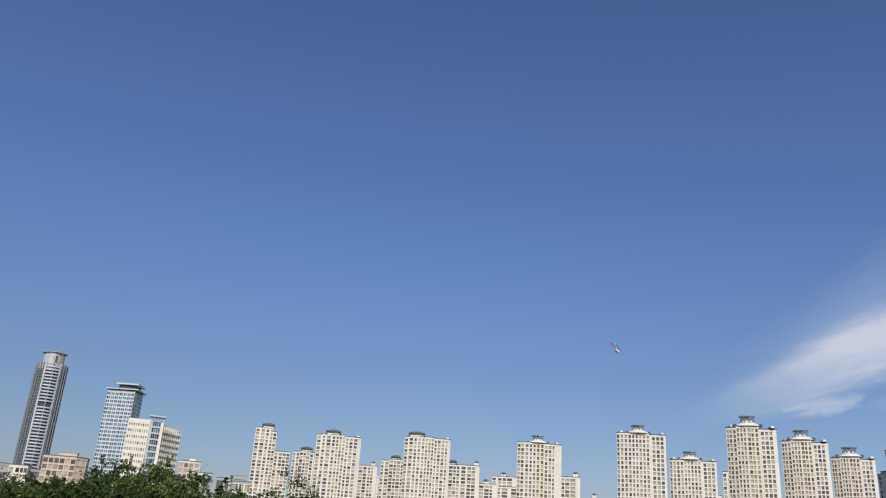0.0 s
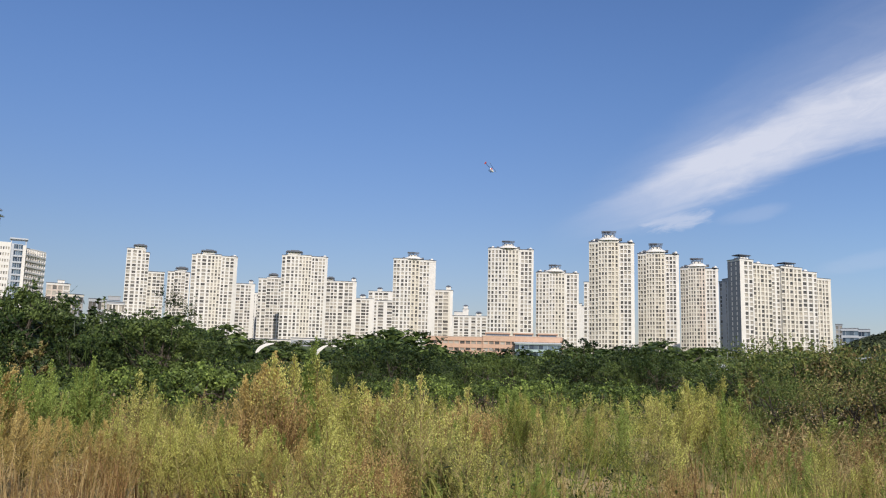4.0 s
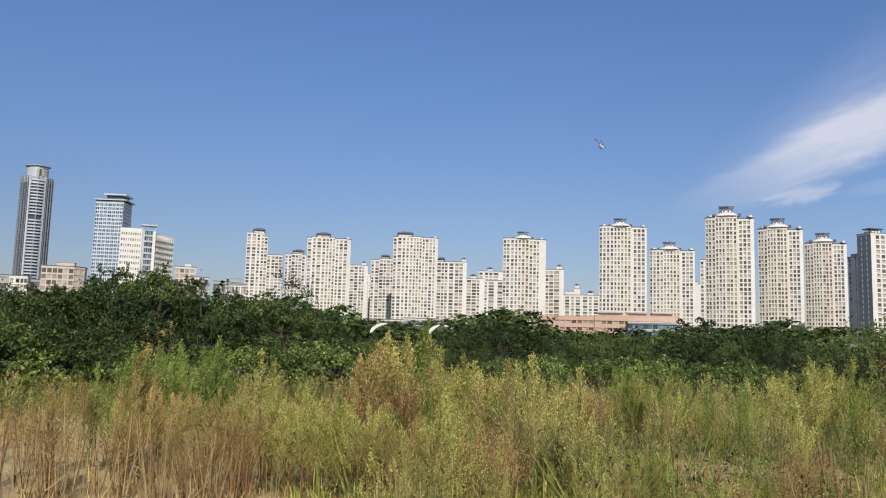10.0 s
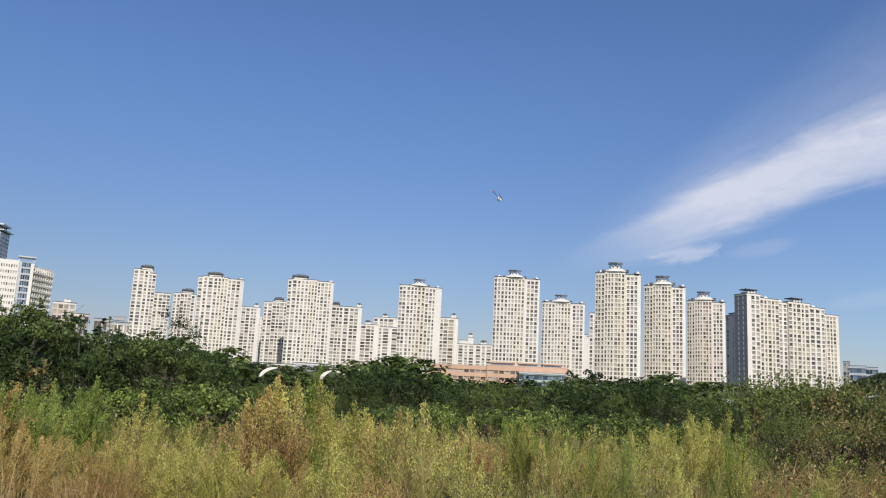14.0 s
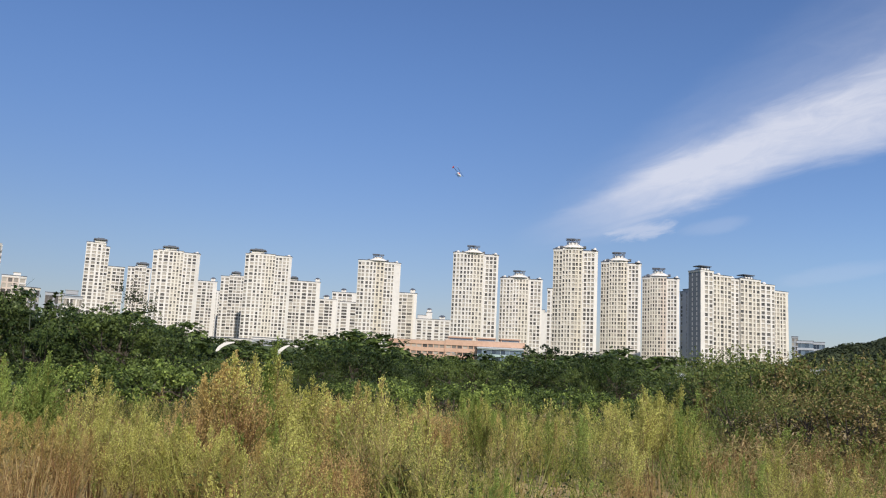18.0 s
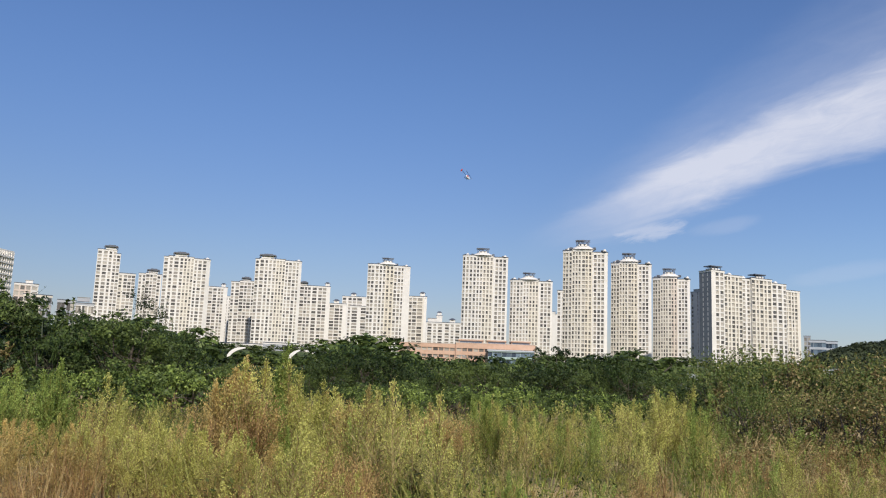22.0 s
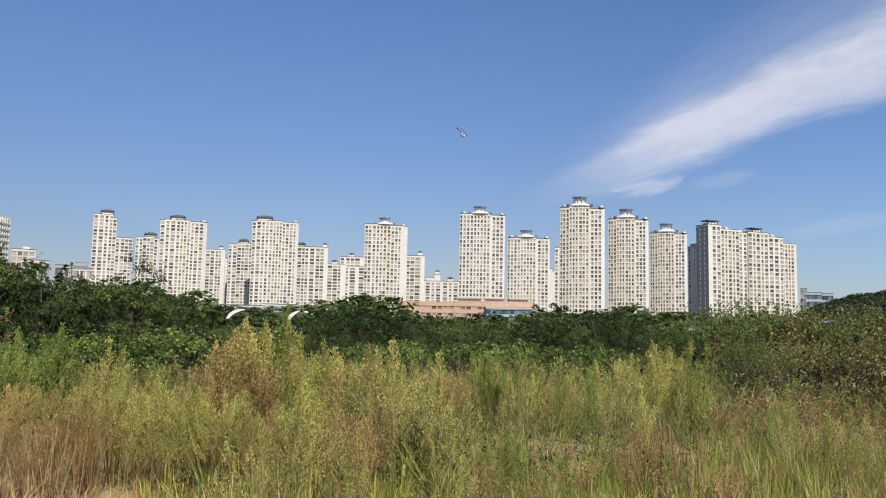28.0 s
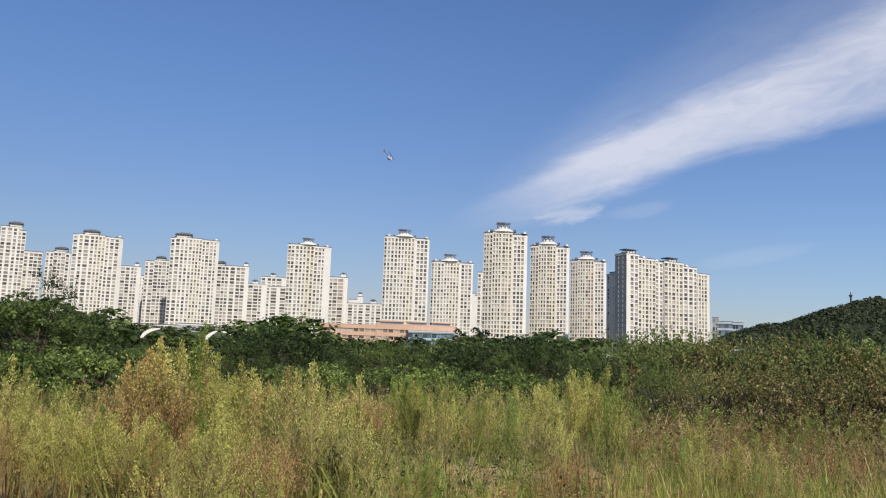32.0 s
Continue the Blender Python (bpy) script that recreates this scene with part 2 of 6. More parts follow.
LEAF_PINE = surface("pine_needles", (0.015, 0.03, 0.014), (0.04, 0.065, 0.025), 0.6, 0.8, spread=0.5, spec=0.2)
# green and red stalks are darkened for the shade low in dense weeds
STALK_GREEN = surface("green_stalks", (0.08, 0.1, 0.022), (0.3, 0.31, 0.08), 0.6, 0.5, spread=0.6, leaf=0.2, spec=0.2)
STALK_STRAW = surface("straw_stalks", (0.20, 0.12, 0.05), (0.56, 0.42, 0.21), 0.7, 0.5, spread=0.7, leaf=0.2, spec=0.2)
STALK_RED = surface("red_brown_stalks", (0.13, 0.065, 0.03), (0.38, 0.23, 0.11), 0.7, 0.5, spread=0.6, leaf=0.15, spec=0.2)
STALK_BROWN = surface("brown_stalks", (0.18, 0.135, 0.055), (0.46, 0.38, 0.17), 0.7, 0.5, spread=0.6, leaf=0.15, spec=0.2)
PLUME = surface("yellow_green_plumes", (0.21, 0.235, 0.04), (0.77, 0.73, 0.23), 0.7, 1.1, spread=0.22, leaf=0.35, spec=0.2, fine=5, reach=0.2)
BUFF = surface("buff_plumes", (0.24, 0.165, 0.05), (0.76, 0.58, 0.22), 0.7, 1.1, spread=0.22, leaf=0.35, spec=0.2, fine=5, reach=0.2)
SPRIG = surface("green_sprigs", (0.1, 0.17, 0.03), (0.46, 0.56, 0.15), 0.65, 0.9, spread=0.22, leaf=0.42, spec=0.2, fine=5, reach=0.2)
RUST = surface("rust_brown_seed_heads", (0.21, 0.125, 0.048), (0.62, 0.44, 0.18), 0.8, 0.9, spread=0.22, leaf=0.3, spec=0.2, fine=5, reach=0.2)
BLADE = surface("grass_blades", (0.13, 0.185, 0.025), (0.55, 0.57, 0.13), 0.55, 0.6, spread=0.45, leaf=0.3, spec=0.2, reach=0.24)
DRYGRASS = surface("dry_grass", (0.32, 0.22, 0.09), (0.8, 0.62, 0.3), 0.7, 0.5, spread=0.7, leaf=0.25, spec=0.2)
SCRUB = surface("low_scrub_leaves", (0.11, 0.105, 0.038), (0.45, 0.38, 0.155), 0.7, 0.5, spread=0.7, leaf=0.25, spec=0.2)


# ---- building helpers ----
def part(name, bm, material, parent=None, label="", at=None):
    me = bpy.data.meshes.new(name)
    bm.to_mesh(me)
    bm.free()
    for m in material if isinstance(material, (list, tuple)) else (material,):
        me.materials.append(m)
    ob = new(name, me)
    if parent:
        ob.parent = parent
    if at is not None:
        ob.matrix_basis = at
    return tagged(ob, label)


def mesh_from(name, verts, quads, materials, slots=None, smooth=False):
    """A mesh of quads from arrays."""
    verts, quads = np.asarray(verts, np.float32), np.asarray(quads, np.int32)
    me = bpy.data.meshes.new(name)
    me.vertices.add(len(verts))
    me.vertices.foreach_set("co", verts.ravel())
    me.loops.add(quads.size)
    me.loops.foreach_set("vertex_index", quads.ravel())
    me.polygons.add(len(quads))
    me.polygons.foreach_set("loop_start", np.arange(0, quads.size, 4, dtype=np.int32))
    me.polygons.foreach_set("loop_total", np.full(len(quads), 4, np.int32))
    for m in materials:
        me.materials.append(m)
    if slots is not None:
        me.polygons.foreach_set("material_index", np.asarray(slots, np.int32))
    me.update(calc_edges=True)
    me.validate()
    return me


def box(bm, x0, x1, y0, y1, z0, z1, m=None):
    r = bmesh.ops.create_cube(bm, size=1.0)
    s = Matrix.Translation(((x0 + x1) / 2, (y0 + y1) / 2, (z0 + z1) / 2)) @ Matrix.Diagonal((x1 - x0, y1 - y0, z1 - z0, 1))
    bmesh.ops.transform(bm, matrix=(m @ s) if m else s, verts=r["verts"])
    return r["verts"]


def prism(bm, ring, z0, z1):
    lo = [bm.verts.new((x, y, z0)) for x, y in ring]
    hi = [bm.verts.new((x, y, z1)) for x, y in ring]
    n = len(ring)
    for i in range(n):
        bm.faces.new((lo[i], lo[(i + 1) % n], hi[(i + 1) % n], hi[i]))
    bm.faces.new(hi)
    bm.faces.new(lo[::-1])


def rise(r):
    """Height of the ground r metres from the camera: a flat field, then the bank and the terrace of the town."""
    def ease(a, b):
        s = min(1.0, max(0.0, (r - a) / (b - a)))
        return s * s * (3 - 2 * s)
    return 9.0 * ease(285, 420) + 4.0 * ease(420, 520) + 8.0 * ease(520, 760)


def spot(az, r, z=None):
    d = bearing(az) * r
    return Vector((d.x, d.y, rise(r) if z is None else z))


# ---- ground ----
def build_ground():
    bm = bmesh.new()
    rings = [0.0, 3, 6, 10, 15, 22, 30, 45, 70, 100, 140, 190, 250, 300, 350, 400, 425, 450, 475, 500, 530, 560, 600, 640, 700, 760, 900, 1300, 2000, 3200, 4600]
    prev = None
    for r in rings:
        if r == 0:
            row = [bm.verts.new((0, 0, 0))]
        else:
            row = []
            for i in range(96):
                d = bearing(i * 3.75)
                z = rise(r) + (0.06 * noise.noise(Vector((d.x * r, d.y * r, 0)) * 0.08) if r < 60 else 0)
                row.append(bm.verts.new((d.x * r, d.y * r, z)))
        if prev:
            for i in range(96):
                j = (i + 1) % 96
                if len(prev) == 1:
                    bm.faces.new((prev[0], row[i], row[j]))
                else:
                    bm.faces.new((prev[i], row[i], row[j], prev[j]))
        prev = row
    bmesh.ops.recalc_face_normals(bm, faces=bm.faces)
    for f in bm.faces:
        f.smooth = True
        if f.calc_center_median().length > 44:
            f.material_index = 1
    tagged(part("ground", bm, [SOIL, MEADOW]), "dry sandy soil of a weedy field", "ground", kind="structure")


build_ground()


# ---- the town ----
# Bays of a facade: B wide glazed balcony, W window, S small window, P punched window, G and C glazing, t narrow window, . blank wall (half), _ blank wall
BAY = {"B": (3.6, 0.92, 0.72), "W": (2.6, 0.82, 0.72), "S": (1.9, 0.74, 0.70), "t": (1.1, 0.6, 0.66), ".": (0.55, 0, 0), "_": (2.2, 0, 0), "C": (3.2, 1.0, 0.66), "G": (1.9, 0.78, 0.64), "P": (1.9, 0.54, 0.44)}


class Quads:
    """Collects quads and makes one mesh of them."""

    def __init__(self):
        self.v, self.f = [], []

    def quad(self, a, b, c, d):
        n = len(self.v)
        self.v += [a, b, c, d]
        self.f.append((n, n + 1, n + 2, n + 3))

    def part(self, name, material, parent, label=""):
        ob = new(name, mesh_from(name, self.v, self.f, [material]))
        ob.parent = parent
        return tagged(ob, label)


WINDOWS = {}  # how many single windows each building has


def facade(thing, p0, p1, z0, z1, floors, bays, wall, glass=None, deep=0.45, sill=0.2):
    """One face of a building from p0 to p1 (seen from outside, left to right): piers, spandrels and ledges stand proud of the panes behind them."""
    glass = glass or PANE
    far = thing.matrix_basis.translation.length > 690
    p0, p1 = Vector((*p0, 0)), Vector((*p1, 0))
    d = p1 - p0
    length = d.length
    d.normalize()
    out = Vector((d.y, -d.x, 0))
    step = (z1 - z0) / floors
    unit = length / sum(BAY[b][0] for b in bays)

    def at(u, depth, z):
        q = p0 + d * u - out * depth
        return (q.x, q.y, z)

    walls, rest, rest_bars = Quads(), Quads(), Quads()
    u = 0.0
    start = 0.0  # left edge of the running pier
    for b in bays:
        w, part_w, part_h = BAY[b][0] * unit, BAY[b][1], BAY[b][2]
        if part_w:
            a, e = u + w * (1 - part_w) / 2, u + w * (1 + part_w) / 2
            walls.quad(at(start, 0, z0), at(a, 0, z0), at(a, 0, z1), at(start, 0, z1))
            walls.quad(at(a, 0, z0), at(a, deep, z0), at(a, deep, z1), at(a, 0, z1))
            walls.quad(at(e, deep, z0), at(e, 0, z0), at(e, 0, z1), at(e, deep, z1))
            proud = -0.25 if b in "BC" else 0.0
            cuts = 2 if b in "BC" else 1

            def window(panes, bars, zl, zh):
                for c in range(cuts):
                    ca, ce = a + (e - a) * c / cuts, a + (e - a) * (c + 1) / cuts
                    panes.quad(at(ca, deep - 0.05, zl), at(ce, deep - 0.05, zl), at(ce, deep - 0.05, zh), at(ca, deep - 0.05, zh))
                    if c:
                        bars.quad(at(ca - 0.07, deep - 0.12, zl), at(ca + 0.07, deep - 0.12, zl), at(ca + 0.07, deep - 0.12, zh), at(ca - 0.07, deep - 0.12, zh))

            one = None
            for i in range(floors):
                zl, zh = z0 + step * (i + sill), z0 + step * (i + sill + part_h)
                za, zb = z0 + step * (i + sill + part_h - 1) if i else z0, zl
                walls.quad(at(a, proud, za), at(e, proud, za), at(e, proud, zb), at(a, proud, zb))
                walls.quad(at(a, proud, zb), at(e, proud, zb), at(e, deep, zb), at(a, deep, zb))
                walls.quad(at(a, deep, za), at(e, deep, za), at(e, proud, za), at(a, proud, za))
                if far or WINDOWS.get(thing.name, 0) >= 300:
                    window(rest, rest_bars, zl, zh)
                    continue
                WINDOWS[thing.name] = WINDOWS.get(thing.name, 0) + 1
                if one is None:
                    panes, bars = Quads(), Quads()
                    window(panes, bars, 0.0, zh - zl)
                    n = len(panes.v)
                    one = mesh_from("window", panes.v + bars.v, panes.f + [tuple(k + n for k in f) for f in bars.f], [glass, wall], [0] * len(panes.f) + [1] * len(bars.f))
                ob = new("window", one)
                ob.parent = thing
                ob.location = (0, 0, zl)
            zt = z0 + step * (floors - 1 + sill + part_h)
            walls.quad(at(a, proud, zt), at(e, proud, zt), at(e, proud, z1), at(a, proud, z1))
            start = e
        u += w
    walls.quad(at(start, 0, z0), at(length, 0, z0), at(length, 0, z1), at(start, 0, z1))
    if rest.v:
        n = len(rest.v)
        ob = new("glazing", mesh_from("glazing", rest.v + rest_bars.v, rest.f + [tuple(k + n for k in f) for f in rest_bars.f], [glass, wall], [0] * len(rest.f) + [1] * len(rest_bars.f)))
        ob.parent = thing
        tagged(ob, kind="stuff")
    return walls.part("facade", wall, thing)


def shrink(ring, by):
    """A ring drawn in by some metres (counter-clockwise ring)."""
    n, res = len(ring), []
    for i in range(n):
        a, b, c = Vector(ring[i - 1]), Vector(ring[i]), Vector(ring[(i + 1) % n])
        d0, d1 = (b - a).normalized(), (c - b).normalized()
        n0, n1 = Vector((-d0.y, d0.x)), Vector((-d1.y, d1.x))
        k = (n0 + n1) / max(0.3, 1 + n0.dot(n1))
        res.append(tuple(b + k * by))
    return res


def crown(thing, x, y, z, w, kind, pale):
    """What stands on a tower's roof: a lift house with a dark canopy or a frame on posts."""
    if kind == "canopy":  # lift house under a dark hovering slab with turned-down ends
        bm = bmesh.new()
        box(bm, x - w * 0.38, x + w * 0.38, y - 2.5, y + 3.5, z - 0.3, z + 2.0)
        part("lift_house", bm, pale, thing)
        bm = bmesh.new()
        vs = box(bm, x - w * 0.52, x + w * 0.52, y - 4.2, y + 4.6, z + 2.0, z + 3.1)
        for v in vs:
            if v.co.z > z + 2.5:
                v.co.x = x + (v.co.x - x) * 0.88
        for e in (-1, 1):
            box(bm, x + e * w * 0.47 - 0.35, x + e * w * 0.47 + 0.35, y - 4.0, y + 4.4, z + 0.4, z + 2.0)
        part("canopy", bm, SLATE, thing, "dark metal canopy")
        bm = bmesh.new()
        box(bm, x - w * 0.22, x + w * 0.30, y - 1.5, y + 2.5, z + 3.1, z + 4.0)
        part("water_tank", bm, SLATE, thing)
    elif kind == "box":  # plain plant room with a rail
        bm = bmesh.new()
        box(bm, x - w * 0.5, x + w * 0.5, y, y + 5, z - 0.3, z + 2.4)
        part("plant_room", bm, pale, thing)
        bm = bmesh.new()
        box(bm, x - w * 0.55, x + w * 0.55, y - 0.3, y + 5.3, z + 2.4, z + 2.7)
        part("plant_room_roof", bm, ROOFTOP, thing)
    elif kind == "dome":  # small white cap at a wing's end
        bm = bmesh.new()
        r = bmesh.ops.create_cone(bm, cap_ends=True, segments=12, radius1=w * 0.5, radius2=w * 0.18, depth=1.3)
        bmesh.ops.translate(bm, vec=(x, y, z + 0.75), verts=r["verts"])
        part("roof_cap", bm, WHITE, thing, "small white roof cap")
        # dark block added beside the cap, for the shade at the roof's end
        bm = bmesh.new()
        box(bm, x - w * 0.8, x - w * 0.2, y - 0.6, y + 2.5, z, z + 0.75)
        part("roof_vent", bm, SLATE, thing, "dark block for the shade at a roof end")
    elif kind == "frame":  # wide white sloping skirt, on it an open dark steel lattice
        bm = bmesh.new()
        r = bmesh.ops.create_cone(bm, cap_ends=True, segments=18, radius1=w * 0.98, radius2=w * 0.40, depth=2.5)
        bmesh.ops.transform(bm, matrix=Matrix.Translation((x, y + 0.8, z + 1.0)) @ Matrix.Diagonal((1, 0.62, 1, 1)), verts=r["verts"])
        part("roof_brim", bm, WHITE, thing, "white sloping roof brim")
        bm = bmesh.new()
        # dark blocks added as the shadow under the skirt's ends
        for e in (-1, 1):
            bm_shade = bmesh.new()
            box(bm_shade, x + e * w * 0.86 - 0.9, x + e * w * 0.86 + 0.9, y - 1.6, y + 1.6, z - 0.2, z + 1.0)
            part("roof_vent", bm_shade, SLATE, thing, "dark block for the shade at a roof end")
        prism(bm, [(x - w * 0.30, y - 2.0), (x + w * 0.30, y - 2.0), (x + w * 0.36, y + 3.0), (x - w * 0.36, y + 3.0)], z + 1.6, z + 2.9)
        part("lift_house", bm, pale, thing)
        bm = bmesh.new()
        for yy in (y - 2.3, y + 2.4):
            for i in range(4):
                xx = x + w * (i - 1.5) * 0.30
                box(bm, xx - 0.16, xx + 0.16, yy - 0.16, yy + 0.16, z + 2.0, z + 5.0)
            for i in range(3):
                xx = x + w * (i - 1) * 0.30
                for tilt in (-48, 48):
                    box(bm, -1.5, 1.5, -0.13, 0.13, -0.13, 0.13, pose(xx, yy, z + 3.9, 0, tilt, 0))
            box(bm, x - w * 0.55, x + w * 0.55, yy - 0.2, yy + 0.2, z + 4.75, z + 5.15)
        box(bm, x - w * 0.5, x + w * 0.12, y - 2.2, y + 2.2, z + 5.15, z + 5.4)
        part("roof_frame", bm, SLATE, thing, "dark steel roof frame")
    elif kind == "slab":  # low lift house under a thin dark slab on posts
        bm = bmesh.new()
        box(bm, x - w * 0.36, x + w * 0.36, y - 2.0, y + 3.0, z - 0.3, z + 1.1)
        part("lift_house", bm, pale, thing)
        bm = bmesh.new()
        for i in range(4):
            xx = x + w * (i - 1.5) * 0.28
            box(bm, xx - 0.15, xx + 0.15, y - 2.2, y - 1.9, z, z + 2.1)
        box(bm, x - w * 0.55, x + w * 0.55, y - 2.6, y + 3.2, z + 2.0, z + 2.5)
        part("roof_frame", bm, SLATE, thing, "dark steel roof frame")
    elif kind == "turret":  # small house with a pitched dark cap
        bm = bmesh.new()
        box(bm, x - w * 0.5, x + w * 0.5, y - 2, y + 3, z - 0.3, z + 2.6)
        part("lift_house", bm, pale, thing)
        bm = bmesh.new()
        r = bmesh.ops.create_cone(bm, cap_ends=True, segments=8, radius1=w * 0.72, radius2=w * 0.3, depth=1.6)
        bmesh.ops.translate(bm, vec=(x, y + 0.3, z + 3.3), verts=r["verts"])
        part("cap", bm, SLATE, thing, "dark pitched cap")


def eaves(thing, ring, z, pale, tall=1.3, dark=0.5):
    """A parapet with a dark coping round a roof."""
    bm = bmesh.new()
    prism(bm, shrink(ring, -0.12), z, z + tall)
    part("parapet", bm, pale, thing)
    bm = bmesh.new()
    prism(bm, shrink(ring, -0.3), z + tall, z + tall + dark)
    part("coping", bm, SLATE, thing, "dark roof coping")


def block(label, az0, az1, r, top, floors, faces, turn=0.0, pale=None, depth=12.0, roof=None, base=None, name="apartment_tower", group="apartment towers", category="apartment tower", glass=None, deep=0.45, coping=True, brim=1.3):
    """A building seen between the bearings az0 and az1, r metres off, its wall up to height top.
    faces: from left to right (share of the width, step forward in metres at the right end, bays, paint, drop of its top in metres)."""
    pale = pale or WHITE
    mid = (az0 + az1) / 2
    width = 2 * r * math.tan(radians(az0 - az1) / 2)
    base = rise(r) - 1.5 if base is None else base
    thing = tagged(new(name), label, category, group)
    thing.matrix_basis = Matrix.Translation(spot(mid, r, 0)) @ pose(0, 0, 0, 0, 0, mid + turn)
    # plan of the front, left to right
    pts, x, y = [(-width / 2, faces[0][5] if len(faces[0]) > 5 else 0.0)], -width / 2, 0.0
    y = pts[0][1]
    for f in faces:
        x += f[0] * width
        y -= f[1]
        pts.append((x, y))
    back = depth
    bm = bmesh.new()
    # one core for every run of faces with the same height
    runs, i = [], 0
    while i < len(faces):
        j = i
        while j + 1 < len(faces) and (faces[j + 1][4] if len(faces[j + 1]) > 4 else 0) == (faces[i][4] if len(faces[i]) > 4 else 0):
            j += 1
        runs.append((i, j, faces[i][4] if len(faces[i]) > 4 else 0.0))
        i = j + 1
    for i, j, drop in runs:
        front = pts[i:j + 2]
        ring = front + [(front[-1][0], back), (front[0][0], back)]
        inner = [(px, py + deep) for px, py in front]
        inner[0] = (inner[0][0] + 0.002, inner[0][1])
        prism(bm, inner + [(front[-1][0], back), (front[0][0] + 0.002, back)], base, top - drop - 0.02)
        if coping:
            eaves(thing, ring, top - drop, pale, brim)
    part("core", bm, pale, thing)
    for i, f in enumerate(faces):
        drop = f[4] if len(f) > 4 else 0.0
        n = max(1, round(floors * (top - drop - base) / (top - base)))
        facade(thing, pts[i], pts[i + 1], base, top - drop, n, f[2], f[3] or pale, glass, deep)
    for rf in roof or []:
        rx, kind, w = rf[:3]
        lift = rf[3] if len(rf) > 3 else 0.0
        crown(thing, -width / 2 + rx * width, 2.5, top + brim + 0.35 + lift, w, kind, pale)
    return thing


def side(thing, x, y0, y1, z0, z1, floors, bays, wall, left=True, glass=None):
    """A face that recedes from the front."""
    if left:
        facade(thing, (x, y1), (x, y0), z0, z1, floors, bays, wall, glass)
    else:
        facade(thing, (x, y0), (x, y1), z0, z1, floors, bays, wall, glass)


def near_tower(az0, az1, r, top, floors, label, accent):
    """The tall towers with a convex front of three faces and a set-back wing."""
    return block(label, az0, az1, r, top, floors, [
        (0.20, 1.6, "SS.S", IVORY, 0.8, 2.0),
        (0.20, 0.6, ".S.S.S", IVORY),
        (0.10, 0.0, ".S", IVORY),
        (0.16, -1.2, "S.S.", accent),
        (0.03, -1.6, ".", WHITE, 1.4),
        (0.25, -0.4, "W.W.W.", WHITE, 1.4),
        (0.06, -0.8, "_", WHITE, 1.4)], depth=15, roof=[(0.44, "frame", 8.0), (0.93, "dome", 2.6, -1.2), (0.12, "dome", 2.6, -0.6)])


near_tower(-17.92, -21.0, 490, 78.0, 27, "tall cream-white apartment tower with convex front and dark roof frame", CREAM)
near_tower(-21.22, -23.94, 530, 76.5, 26, "cream-white apartment tower with tan stripe and roof frame", CREAM)
near_tower(-24.01, -26.46, 565, 71.5, 24, "cream-white apartment tower with peach stripe and roof frame", PEACH)
block("pale apartment tower with a convex front and dark roof frame", -10.9, -14.1, 605, 90.0, 25, [
    (0.06, 0.8, "S", WHITE, 0, 1.5), (0.24, 0.8, ".S.S.S", WHITE), (0.14, 0.0, ".S.S", WHITE), (0.24, -1.0, ".S.S.S.", IVORY), (0.04, -1.2, ".", WHITE, 0.8), (0.24, -0.3, "W.W.W", WHITE, 0.8), (0.04, -0.5, "_", WHITE, 0.8)], depth=16, roof=[(0.44, "frame", 9.0), (0.93, "dome", 3.0, -0.8), (0.1, "dome", 3.0)])
block("lower pale apartment tower with dark roof frame", -14.28, -17.23, 640, 77.0, 21, [
    (0.06, 0.8, "S", WHITE, 0.5, 1.5), (0.24, 0.8, ".S.S.S", WHITE, 0.5), (0.14, 0.0, ".S.S", WHITE), (0.24, -1.0, ".S.S.S.", IVORY), (0.04, -1.2, ".", WHITE, 1.0), (0.24, -0.3, "W.W.W", WHITE, 1.0), (0.04, -0.5, "_", WHITE, 1.0)], depth=16, roof=[(0.44, "frame", 9.0), (0.93, "dome", 3.0, -0.8), (0.1, "dome", 3.0)])
block("white apartment tower with cream bay and blank end wall", -4.24, -7.24, 670, 89.0, 23, [
    (0.08, 0.6, "S", WHITE, 0, 1.0), (0.18, 0.5, "S.S", WHITE), (0.16, 0.2, ".S.S", WHITE), (0.20, -0.6, ".S.S.", CREAM), (0.22, -0.4, "W.W.S", WHITE, 0.8), (0.16, -3.0, "_", WHITE, 0.8)], depth=16, roof=[(0.46, "frame", 9.0), (0.9, "dome", 3.0, -0.8)])
block("white apartment tower with a dark canopy on its roof", 3.49, 0.34, 720, 95.0, 25, [
    (0.08, 1.0, "S", WHITE, 0.6, 1.5), (0.36, 0.3, ".W.S.S.S", WHITE), (0.20, -0.3, ".S.S.S", IVORY), (0.30, -0.3, ".S.W.W.S", WHITE, 0.8), (0.06, -1.4, "_", WHITE, 0.8)], depth=15, roof=[(0.26, "canopy", 14.0), (0.93, "dome", 4.0, -0.8)])
block("white apartment tower beside the paired towers", 9.46, 6.45, 740, 94.0, 25, [
    (0.10, 1.0, "S", WHITE, 0.8, 1.5), (0.32, 0.3, ".S.W.S", WHITE), (0.22, -0.3, ".S.S.S", IVORY), (0.28, -0.3, ".S.W.W", WHITE, 1.0), (0.08, -1.8, "_", WHITE, 1.0)], depth=15, roof=[(0.36, "canopy", 13.0), (0.93, "dome", 4.0, -0.8)])
block("slim white apartment tower with a lower wing", 13.57, 11.12, 760, 97.5, 26, [
    (0.12, 1.2, "S", WHITE, 0.0, 2.0), (0.36, 0.2, ".W.S.S", WHITE), (0.10, -0.6, "S", WHITE, 3.0), (0.12, -0.6, "S.", IVORY, 19.5), (0.30, -0.2, "WWW", WHITE, 19.5)], depth=14, roof=[(0.33, "canopy", 11.0)])
